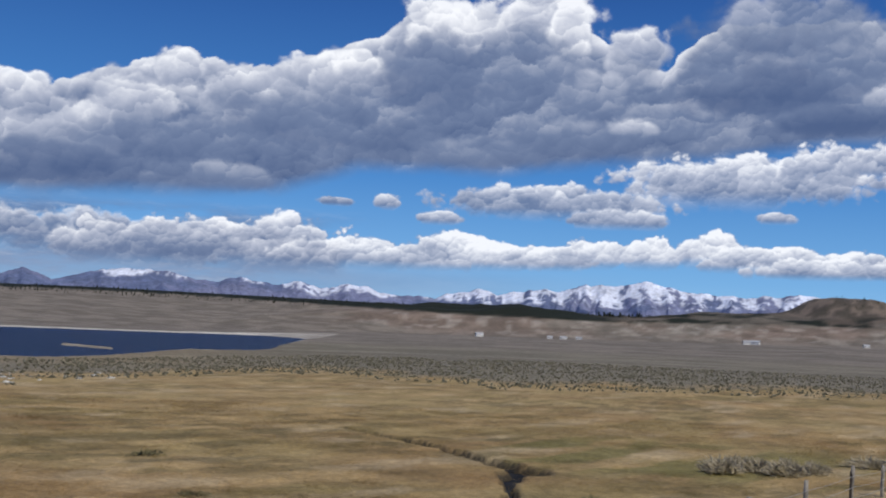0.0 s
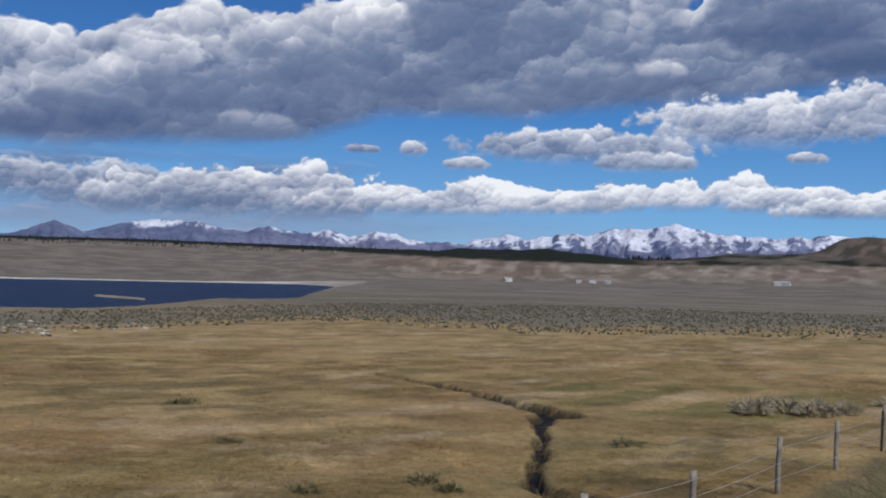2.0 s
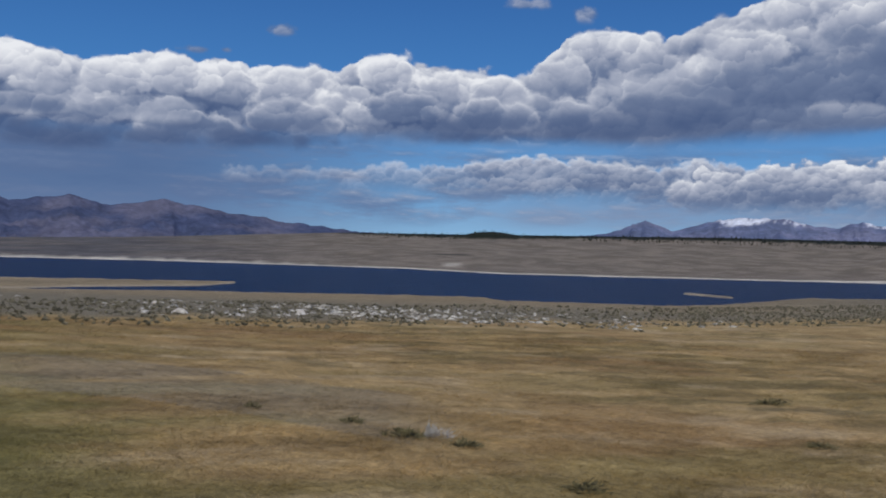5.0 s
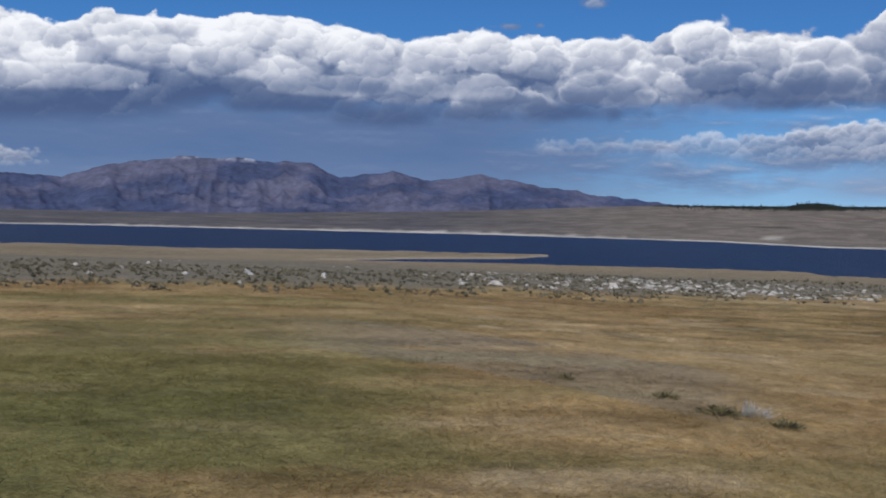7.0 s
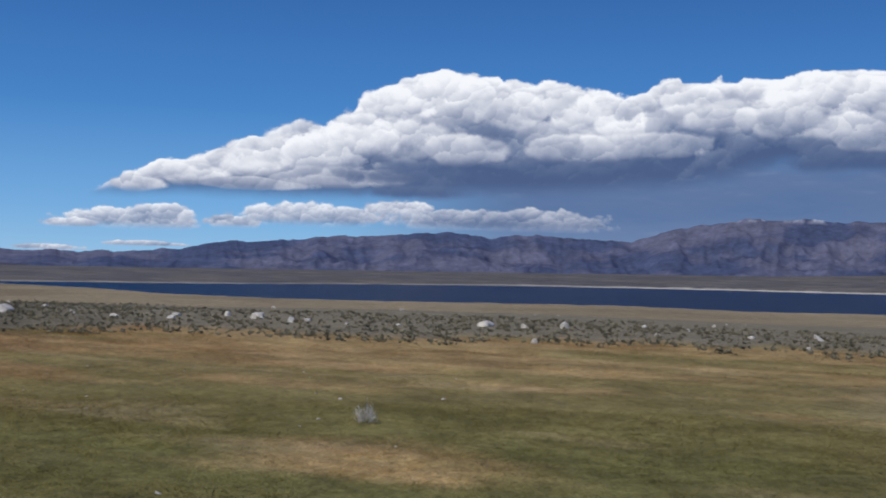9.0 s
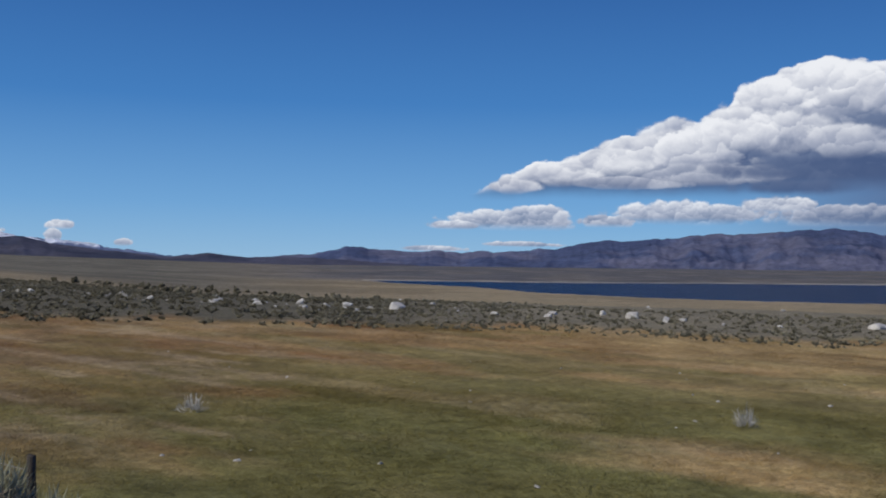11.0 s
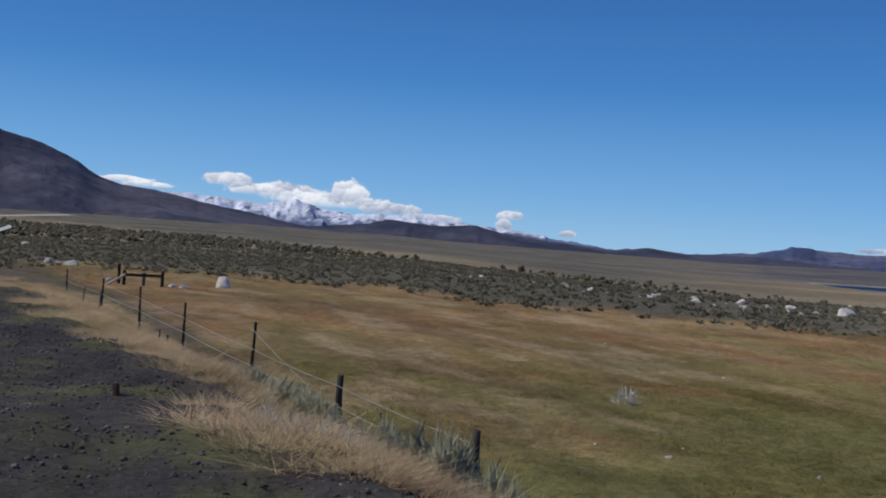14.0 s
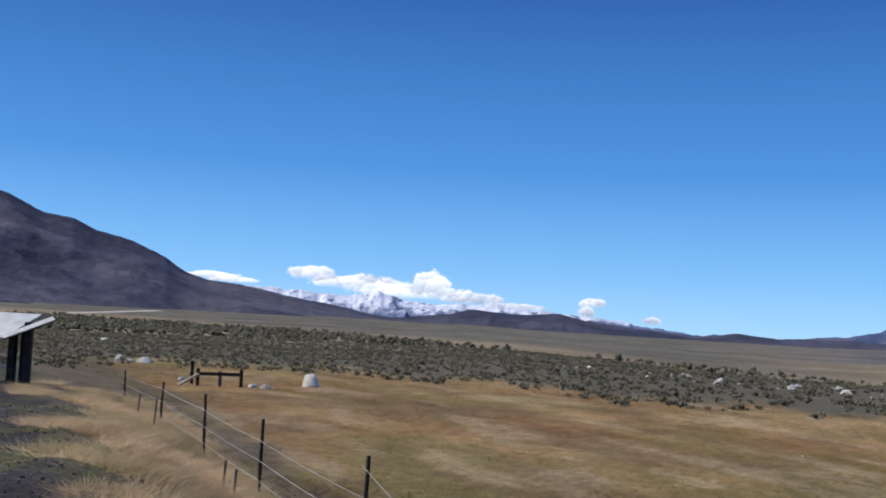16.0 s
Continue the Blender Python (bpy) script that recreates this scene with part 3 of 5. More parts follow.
MAT_RUBBLE = stony("dark_rubble_stone", (0.04, 0.035, 0.032), (0.13, 0.115, 0.1), 5.0, 0.9)
MAT_PLANT = covered("leaves_and_stalks", "cover", [(1.3, 0.7, 1.25), (20.0, 0.75, 1.2)], rough=0.85, spec=0.05, lift=0.72)
MAT_GRASS = covered("dry_and_green_grass", "cover", [(0.35, 0.75, 1.2), (3.0, 0.75, 1.2)], rough=0.9, spec=0.05, lift=0.8)

m, n, l, b = material("deep_blue_lake_water", 0.35, spec=0.1)
b.inputs["IOR"].default_value = 1.33
l.new(ramp(n, l, noise_node(n, l, 0.01, 3), [(0.3, (0.004, 0.014, 0.045)), (0.7, (0.008, 0.022, 0.062))]), b.inputs["Base Color"])
bump(n, l, b, noise_node(n, l, 0.5, 5, 0.7), 1.0, 1.2)
MAT_LAKE = m
m, n, l, b = material("dark_brook_water", 0.6, spec=0.03)
l.new(ramp(n, l, noise_node(n, l, 1.5, 3), [(0.3, (0.012, 0.012, 0.011)), (0.7, (0.03, 0.028, 0.024))]), b.inputs["Base Color"])
bump(n, l, b, noise_node(n, l, 6, 3), 0.2, 0.02)
MAT_BROOK = m


# ---- mesh helpers ----
def sheet(name, co, faces, mat, cover=None, smooth=True):
    me = bpy.data.meshes.new(name)
    co, faces = np.asarray(co, np.float32), np.asarray(faces, np.int32)
    k = faces.shape[1]
    me.vertices.add(len(co))
    me.vertices.foreach_set("co", co.ravel())
    me.loops.add(faces.size)
    me.loops.foreach_set("vertex_index", faces.ravel())
    me.polygons.add(len(faces))
    me.polygons.foreach_set("loop_start", np.arange(len(faces), dtype=np.int32) * k)
    if smooth:
        me.polygons.foreach_set("use_smooth", np.ones(len(faces), bool))
    me.update(calc_edges=True)
    me.validate()
    if cover is not None:
        a = me.color_attributes.new("cover", "FLOAT_COLOR", "POINT")
        a.data.foreach_set("color", np.c_[cover, np.ones(len(cover))].astype(np.float32).ravel())
    me.materials.append(mat)
    return new(name, me)


def polar(name, az, d, height, mat, colour, closed=False):
    """A sheet of land over rings of distance and turns of azimuth."""
    A, D = np.meshgrid(az, d)
    X, Y = -np.sin(np.radians(A)) * D, np.cos(np.radians(A)) * D
    Z = height(X, Y, A, D)
    cover = colour(X, Y, Z, A, D)
    nr, na = A.shape
    i = np.arange(nr * na).reshape(nr, na)
    if closed:
        right = np.roll(i, -1, axis=1)
        q = np.stack([i[:-1], i[1:], right[1:], right[:-1]], -1)
    else:
        q = np.stack([i[:-1, :-1], i[1:, :-1], i[1:, 1:], i[:-1, 1:]], -1)
    q = q.reshape(-1, 4)[:, ::-1]
    return sheet(name, np.stack([X, Y, Z], -1).reshape(-1, 3), q, mat, np.clip(cover, 0, 1).reshape(-1, 3))


# ---- ground ----
GOLD, GREEN, RUST, STRAW = (0.43, 0.305, 0.14), (0.135, 0.152, 0.047), (0.28, 0.155, 0.066), (0.5, 0.385, 0.22)
SAGE_SOIL, FLAT, SALT, SLOPE, TREES, RED, GRAVEL = (0.215, 0.188, 0.13), (0.30, 0.235, 0.14), (0.62, 0.57, 0.47), (0.21, 0.18, 0.14), (0.022, 0.026, 0.018), (0.215, 0.16, 0.12), (0.06, 0.054, 0.05)


def ground_colour(x, y, z, az, d):
    u, w = uv_of(x, y)
    el = np.degrees(np.arctan((z - EYE) / d))
    patches, streaks = fbm(x / 11, y / 11, 4, 71), fbm(u / 9, w / 3.5, 4, 77)
    c = np.zeros(x.shape + (3,)) + np.array(GOLD)
    c = mixc(c, (0.29, 0.2, 0.09), 0.75 * step(0.47, 0.62, fbm(u / 5, w / 2.2, 5, 82)))
    c = mixc(c, RUST, step(0.45, 0.75, fbm(u / 14, w / 5, 4, 83)) * 0.8 * step(60, 100, az) + 0.35 * step(0.5, 0.8, patches) + 0.35 * step(92, 108, az) * step(26, 36, d) * (1 - step(70, 80, d)))
    green = step(0.35, 0.65, streaks + 0.3 * step(44, 68, az) * (1 - step(35, 50, d)) - 0.05) * (0.75 - 0.3 * step(25, 45, d)) * (0.45 + 0.55 * step(38, 62, az))
    band = step(0.3, 0.5, fbm(u / 8, w / 2, 3, 88)) * step(40, 50, d) * (1 - step(58, 72, d)) * (1 - step(-6, 2, az))
    c = mixc(c, GREEN, np.clip(np.maximum(green, 0.6 * band), 0, 1))
    c = mixc(c, STRAW, (0.7 - 0.4 * step(42, 55, az)) * step(0.55, 0.8, fbm(u / 6, w / 2.5, 4, 91)))
    pale = step(0.35, 0.6, fbm(u / 7, w / 2.2, 4, 92) + 0.25 * (1 - np.abs(d - 37 - 0.5 * (az - 44)) / 6)) * step(30, 36, az) * (1 - step(50, 60, az)) * (np.abs(d - 37 - 0.5 * (az - 44)) < 6)
    c = mixc(c, (0.24, 0.22, 0.17), 0.45 * pale)
    c = mixc(c, (0.2, 0.135, 0.07), (0.25 + 0.5 * step(0.42, 0.6, fbm(u / 6, w / 2, 5, 84))) * step(103, 116, az) * step(17, 27, d))
    c = mixc(c, (0.4, 0.3, 0.18), 0.55 * step(0.54, 0.68, fbm(u / 4, w / 1.3, 5, 85)) * step(96, 108, az) * step(20, 27, d))
    # dark tufts, and shadow streaks of the hummocks painted into the colour
    tufts_and_shade = step(0.5, 0.64, fbm(u / 2.4, w / 1.2, 4, 86)) * step(0.35, 0.6, fbm(x / 14, y / 14, 3, 87))
    c = mixc(c, (0.17, 0.135, 0.06), 0.6 * tufts_and_shade * (1 - 0.6 * step(60, 95, az)))
    edge = el - curve(MEADOW_EDGE, az) + 0.5 * (fbm(az / 3, d / 30, 3, 95) - 0.5)
    c = mixc(c, SAGE_SOIL, step(0.0, 0.35, edge))
    c = mixc(c, (0.105, 0.095, 0.066), 0.85 * step(-0.1, 0.3, edge) * step(88, 108, az) * (1 - step(350, 700, d)))
    c = mixc(c, FLAT, step(140, 230, d) * (0.5 + 0.5 * fbm(x / 60, y / 25, 3, 99)) * step(5, 20, az))
    c = mixc(c, (0.21, 0.185, 0.135), step(150, 300, d) * (1 - step(-2, 12, az)) * (0.7 + 0.3 * fbm(x / 90, y / 30, 4, 94)))
    c = mixc(c, (0.15, 0.135, 0.1), step(-60, 120, d - curve([(100, 200), (117, 290), (130, 480), (141, 700), (160, 800)], az)) * step(100, 112, az))
    c = c * (0.82 + 0.36 * step(0.3, 0.7, fbm(x / 30, y / 30, 5, 97)))[..., None] ** step(150, 400, d)[..., None]
    lk = lake_depth(az, d)
    far = step(500, 700, d)
    c = mixc(c, SLOPE, far * (1 - step(95, 110, az)))
    # slopes under the lake mountains greyed, their haze put into the ground colour
    c = mixc(c, (0.115, 0.11, 0.11), far * step(35, 50, az) * (1 - step(100, 112, az)) * (0.6 + 0.4 * step(0.35, 0.6, fbm(x / 160, y / 60, 4, 98))))
    rim = step(-0.025 - 0.06 * fbm(az * 2.2, az * 0, 4, 108), -0.012, lk) * (d > 160) * (0.35 + 0.65 * step(6, 11, az))
    c = mixc(c, SALT, rim * (0.25 + 0.75 * far * (1 - step(60, 80, az))))
    far2 = step(1480, 1620, d)
    c = mixc(c, SALT, 0.75 * far * step(1.0, 0.4, np.hypot((az - 31.2) / 0.75, (el + 0.26) / 0.13) + 0.8 * (fbm(az * 4, el * 12, 3, 109) - 0.5)))
    c = mixc(c, (0.06, 0.055, 0.045), 0.8 * far * step(1.0, 0.5, np.hypot((az - 31.3) / 1.5, (el - 0.28) / 0.05)))
    red = far2 * (1 - step(2, 10, az)) * step(0.35, 0.6, fbm(x / 90, y / 90, 4, 103))
    c = mixc(c, RED, 0.8 * red)
    c = c * (0.8 + 0.4 * step(0.35, 0.65, fbm(x / 24, y / 24, 4, 106)))[..., None] ** far[..., None]
    c = mixc(c, SALT, 0.3 * far2 * (1 - step(2, 8, az)) * step(0.55, 0.7, fbm(x / 12, y / 30, 5, 107)) * (1 - step(1640, 1740, d)))
    line = curve([(-30, 1.0), (-17, 1.12), (-9, 0.92), (0, 1.0), (9, 1.26), (17, 1.36), (26, 1.28), (29, 1.15), (40, 1.25)], az)
    c = mixc(c, TREES, (1 - 0.6 * step(-7, -11, az) * step(0.6, 0.44, fbm(x / 45, y / 45, 4, 114))) * step(-0.05, 0.05, el - line + 0.12 * (fbm(az * 3, d / 200, 3, 113) - 0.5)) * (d > 1500) * (1 - step(36, 42, az)) * (1 - 0.75 * step(130, 90, np.hypot(x - toward(-20.3).x * 1850, y - toward(-20.3).y * 1850))))
    butte = np.hypot(x - toward(-20.3).x * 1850, y - toward(-20.3).y * 1850)
    c = mixc(c, (0.08, 0.07, 0.055), 0.9 * step(150, 90, butte))
    c = mixc(c, (0.26, 0.2, 0.155), 0.6 * step(140, 80, butte) * step(0.54, 0.64, fbm(x / 12, y / 30, 5, 116) + 0.14 * step(-21, -18, az) * (az > -21.5)))
    e = shoulder(u) + 0.9 * (fbm(u / 2.3, w / 9, 3, 21) - 0.5)
    bank = 1 - step(5.2, 6.4, w - e + 1.2 * (patches - 0.5))
    c = mixc(c, mixc(np.zeros(x.shape + (3,)) + np.array((0.15, 0.118, 0.08)), (0.11, 0.11, 0.045), 0.6 * step(0.45, 0.7, fbm(x / 1.7, y / 1.7, 3, 117))), bank)
    c = mixc(c, GRAVEL, (1 - step(-0.3, 0.9, w - e + 1.1 * (fbm(x / 1.3, y / 1.3, 4, 121) - 0.5))) * (d < 120))
    c = mixc(c, (0.12, 0.12, 0.05), 0.7 * step(0.53, 0.64, fbm(x / 1.1, y / 1.1, 4, 123)) * step(-2.6, -0.6, w - e) * (1 - step(0.4, 1.2, w - e)) * (d < 60))
    c = mixc(c, (0.55, 0.5, 0.43), step(0.045, 0.015, np.abs(el - 0.13 + 0.08 * (az - 140.3))) * step(137, 138.5, az) * (1 - step(147, 149, az)) * (d > 250) * (d < 1200))
    sn = stream_near(x, y)
    c = mixc(c, (0.055, 0.045, 0.03), 1 - step(0.9, 1.5, sn))
    return c


rings = np.concatenate([np.geomspace(0.02, 11, 75)[:-1], np.geomspace(11, 75, 190)[:-1], np.geomspace(75, 420, 80)[:-1], np.concatenate([np.geomspace(420, 1450, 55)[:-1], np.geomspace(1450, 2330, 85)])[:-1], np.geomspace(2330, 4850, 10)])
turns = np.concatenate([np.arange(-31, 152, 0.26), np.arange(152, 329, 3.0)])
ground = polar("ground", turns, rings, lambda x, y, a, d: land(x, y), MAT_GROUND, ground_colour, closed=True)
tagged(ground, "dry golden meadow, gravel verge and sagebrush plain", "ground", kind="structure")

# the lake and the brook
la, ld = np.arange(3, 105, 0.5), np.geomspace(200, 1750, 40)
lake = polar("water", la, ld, lambda x, y, a, d: x * 0 + LAKE_Z, MAT_LAKE, lambda x, y, z, a, d: np.zeros(x.shape + (3,)))
tagged(lake, "dark blue rippled lake beyond the meadow", "lake", kind="structure")
tx, ty = np.gradient(SX), np.gradient(SY)
tl = np.hypot(tx, ty)
sz = np.array([min(land_at(SX[k] + o * SWIDTH[k], SY[k]) for o in (-0.3, 0, 0.3)) + 0.16 for k in range(len(SX))])
left = np.c_[SX - ty / tl * SWIDTH * 1.1, SY + tx / tl * SWIDTH * 1.1, sz]
right = np.c_[SX + ty / tl * SWIDTH * 1.1, SY - tx / tl * SWIDTH * 1.1, sz]
k = np.arange(len(SX) - 1)
brook = sheet("water_brook", np.r_[left, right], np.c_[k, k + 1, k + 1 + len(SX), k + len(SX)], MAT_BROOK)
tagged(brook, "narrow dark brook winding through dry grass", "brook", kind="structure")


# ---- mountains ----
def relief(name, label, crest, d0, d1, foot, colour, seed, gully=0.35, scale=260, step_az=0.15, sharp=1.0, jag=0.04, fall=0.55):
    a0, a1 = crest[0][0], crest[-1][0]
    az = np.arange(a0, a1 + step_az, step_az)
    d = np.concatenate([np.linspace(d0, d1, 78), np.linspace(d1, d1 + 0.25 * (d1 - d0), 8)[1:]])

    def height(x, y, a, dd):
        top = curve(crest, a) + jag * (2 * fbm(a * 1.7, a * 0, 4, seed) - 1)
        zc, zf = np.tan(np.radians(top)) * d1 + EYE, np.tan(np.radians(foot)) * d0 + EYE - 25
        s = np.clip((dd - d0) / (d1 - d0), 0, 1)
        bend = a + 1.1 * (fbm(dd / 260 + a * 0.2, a * 0.3, 3, seed + 2) - 0.5)
        r = (1 - fall) * ridged(x / scale, y / scale, 5, seed + 5) + fall * ridged(bend * 17 / np.sqrt(scale) / 2.4, dd / 2600, 5, seed + 6)
        cut = gully * (1 - r) * np.sin(np.pi * np.clip(s, 0, 1)) ** 0.8
        z = zf + (zc - zf) * np.clip(s ** sharp - cut * (0.35 + s), 0, 1)
        return np.where(dd > d1, zc - (dd - d1) * 0.5, z)

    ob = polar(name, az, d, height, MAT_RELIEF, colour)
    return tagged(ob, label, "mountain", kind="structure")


# rock tones with the blue of distant haze mixed into the base colour
def hazed_rock(lo, hi, snow=None, seed=0):
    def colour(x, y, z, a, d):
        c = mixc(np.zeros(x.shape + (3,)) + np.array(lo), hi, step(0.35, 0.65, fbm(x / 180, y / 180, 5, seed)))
        if snow:
            ribs = 0.5 * ridged(x / 38, y / 38, 4, seed + 3) + 0.5 * ridged(a * 1.25 + 1.6 * fbm(x / 160, y / 160, 3, seed + 4), d / 900, 4, seed + 5)
            line = snow[0] + snow[3] * (1 - step(6, 13, a)) + snow[1] * (fbm(x / 130, y / 130, 5, seed + 9) - 0.5) * 2
            # snow dulled and blued: haze and cloud shade are in its colour
            c = mixc(c, (0.7, 0.74, 0.83), step(-8, 14, z - line) * step(0.44, 0.56, ribs - 0.1 + snow[2] + 0.16 * step(0, 60, z - line)))
        return c
    return colour


# air haze is painted here as pale blue rock
relief("backdrop_snow_range", "distant mountain range streaked with snow, blue haze in its colour",
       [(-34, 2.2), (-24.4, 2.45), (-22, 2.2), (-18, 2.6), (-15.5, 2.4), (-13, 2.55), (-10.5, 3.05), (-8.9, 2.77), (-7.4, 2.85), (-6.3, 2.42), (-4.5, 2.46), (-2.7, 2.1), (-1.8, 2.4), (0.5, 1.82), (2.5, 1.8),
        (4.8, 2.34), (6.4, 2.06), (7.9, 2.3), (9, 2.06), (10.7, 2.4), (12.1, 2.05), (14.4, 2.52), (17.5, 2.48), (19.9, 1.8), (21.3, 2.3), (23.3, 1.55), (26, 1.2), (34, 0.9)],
       3500, 4550, 0.2, hazed_rock((0.12, 0.15, 0.25), (0.19, 0.21, 0.32), (178, 34, -0.05, -44), 131), 131, 0.62, 120, 0.07, jag=0.13, fall=0.65)
# the blue is haze and cloud shade laid into the rock tones
relief("backdrop_lake_mountains", "purple-brown rocky mountain range above the lake, blue haze and shade in its colour",
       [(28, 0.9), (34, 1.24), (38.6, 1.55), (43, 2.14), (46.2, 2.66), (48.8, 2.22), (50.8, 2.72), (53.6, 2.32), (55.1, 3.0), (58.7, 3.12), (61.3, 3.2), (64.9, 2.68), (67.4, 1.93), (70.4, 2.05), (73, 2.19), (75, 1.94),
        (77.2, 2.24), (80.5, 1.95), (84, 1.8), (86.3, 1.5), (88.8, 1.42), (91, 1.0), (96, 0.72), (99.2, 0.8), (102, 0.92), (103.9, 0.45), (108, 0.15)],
       2500, 3500, 0.05, hazed_rock((0.066, 0.085, 0.158), (0.13, 0.135, 0.2), (186, 14, -0.02, 0), 151), 151, 0.55, 150, 0.09, jag=0.12, fall=0.4)
# dark tones tinted blue to stand for the hazy air in front
relief("backdrop_dark_hills", "low dark wooded hills across the plain, haze blue in their colour",
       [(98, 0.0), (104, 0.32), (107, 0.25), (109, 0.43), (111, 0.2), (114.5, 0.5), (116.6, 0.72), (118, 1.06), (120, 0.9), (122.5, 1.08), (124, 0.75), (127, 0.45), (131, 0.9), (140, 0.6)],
       1900, 2900, -0.05, hazed_rock((0.045, 0.05, 0.078), (0.08, 0.08, 0.11), None, 171), 171, 0.45, 190)
# rock between the snow is coloured blue in place of air haze
relief("backdrop_alpine_range", "far snow-covered alpine range under clouds, blue haze in its rock",
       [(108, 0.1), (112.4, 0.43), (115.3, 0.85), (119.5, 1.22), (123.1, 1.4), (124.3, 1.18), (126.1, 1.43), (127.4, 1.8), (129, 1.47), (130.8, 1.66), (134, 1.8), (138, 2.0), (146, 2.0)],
       3900, 4700, 0.3, hazed_rock((0.09, 0.13, 0.23), (0.17, 0.21, 0.32), (60, 26, 0.0, 0), 191), 191, 0.62, 100, 0.07, jag=0.13, fall=0.6)
# nothing shades this slope: its shade and blue air are in the colour
relief("backdrop_valley_slope", "large sagebrush mountain slope by the road, shade put into its colour",
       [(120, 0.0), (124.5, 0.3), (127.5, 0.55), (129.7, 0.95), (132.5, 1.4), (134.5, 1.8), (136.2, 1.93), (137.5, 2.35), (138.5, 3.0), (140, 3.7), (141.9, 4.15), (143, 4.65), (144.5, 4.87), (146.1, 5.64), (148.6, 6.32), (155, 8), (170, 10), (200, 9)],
       900, 1900, 0.1, hazed_rock((0.052, 0.056, 0.082), (0.1, 0.097, 0.125), None, 211), 211, 0.34, 300, sharp=1.15, fall=0.0)


def ico(levels):
    bm = bmesh.new()
    bmesh.ops.create_icosphere(bm, subdivisions=levels, radius=1)
    v = np.array([p.co[:] for p in bm.verts])
    f = np.array([[p.index for p in q.verts] for q in bm.faces])
    bm.free()
    return v, f


ICO = {k: ico(k) for k in (1, 2, 3, 4)}


# ---- things ----
def part(name, bm, mat, parent=None, label="", smooth=False):
    me = bpy.data.meshes.new(name)
    bm.to_mesh(me)
    bm.free()
    if smooth:
        me.polygons.foreach_set("use_smooth", np.ones(len(me.polygons), bool))
    me.materials.append(mat)
    ob = new(name, me)
    if parent:
        ob.parent = parent
    if label:
        ob["label"] = label
    return ob


def box(bm, x0, x1, y0, y1, z0, z1, bevel=0.0):
    r = bmesh.ops.create_cube(bm, size=1)
    vs = r["verts"]
    bmesh.ops.scale(bm, vec=(x1 - x0, y1 - y0, z1 - z0), verts=vs)
    bmesh.ops.translate(bm, vec=((x0 + x1) / 2, (y0 + y1) / 2, (z0 + z1) / 2), verts=vs)
    if bevel:
        es = list({e for v in vs for e in v.link_edges})
        bmesh.ops.bevel(bm, geom=es, offset=bevel, segments=2, affect="EDGES")
    return bm


def plan(u, w):
    """Plan metres from places along and across the road."""
    return U.x * u + W.x * w, U.y * u + W.y * w


def spot(az, d):
    v = toward(az)
    return v.x * d, v.y * d


def posed(ob, x, y, turn=0.0, sink=0.0, lean=(0.0, 0.0)):
    ob.matrix_world = pose(x, y, land_at(x, y) - sink, lean[0], lean[1], turn)
    return ob


# ---- plants ----
def bush_shape(seed, blades=70, width=0.07, inner=0.62, droop=0.0):
    """A scruffy bush one metre wide: stems and leaf sprays from the root to an uneven crown."""
    r = np.random.RandomState(seed)
    v, f = [], []
    iv, jf = ICO[1]
    core = iv * np.array([0.5, 0.5, 0.62]) * (inner + 1e-3) * (0.8 + 0.4 * r.rand(len(iv), 1)) + np.array([0, 0, 0.3])
    core[:, 2] = np.maximum(core[:, 2], 0)
    v.append(core)
    f.append(jf)
    k = len(core)
    a, s, h = r.rand(blades) * 2 * np.pi, np.sqrt(r.rand(blades)), 0.55 + 0.45 * r.rand(blades)
    tip = np.c_[np.cos(a) * s * 0.55, np.sin(a) * s * 0.55, np.sqrt(np.clip(1.05 - s * s, 0.02, 1)) * 0.8 * h + 0.05]
    root = tip * np.array([0.45, 0.45, 0.35]) + 0.05 * r.randn(blades, 3)
    root[:, 2] = np.maximum(root[:, 2], 0)
    side = r.randn(blades, 3)
    side /= np.linalg.norm(side, axis=1)[:, None]
    side *= width * (0.6 + 0.8 * r.rand(blades, 1))
    mid = (root + tip) / 2 + 0.04 * r.randn(blades, 3)
    v.append(np.stack([root, mid + side, tip, mid - side], 1).reshape(-1, 3))
    i = k + 4 * np.arange(blades)
    f.append(np.c_[i, i + 1, i + 3])
    f.append(np.c_[i + 1, i + 2, i + 3])
    return np.concatenate(v), np.concatenate(f)


def tuft_shape(seed, blades=20, width=0.03, spread=0.5, lean=0.35):
    """A tuft of grass one metre high."""
    r = np.random.RandomState(seed)
    a, s = r.rand(blades) * 2 * np.pi, np.sqrt(r.rand(blades)) * spread
    root = np.c_[np.cos(a) * s, np.sin(a) * s, np.zeros(blades) - 0.05]
    tip = root + np.c_[np.cos(a) * lean * r.rand(blades) + 0.2 * r.randn(blades), np.sin(a) * lean * r.rand(blades) + 0.2 * r.randn(blades), 0.5 + 0.5 * r.rand(blades)]
    t = r.rand(blades) * np.pi
    side = np.c_[np.cos(t), np.sin(t), np.zeros(blades)] * width * (0.6 + 0.8 * r.rand(blades, 1))
    v = np.stack([root - side, root + side, tip], 1).reshape(-1, 3)
    return v, np.arange(3 * blades).reshape(-1, 3)


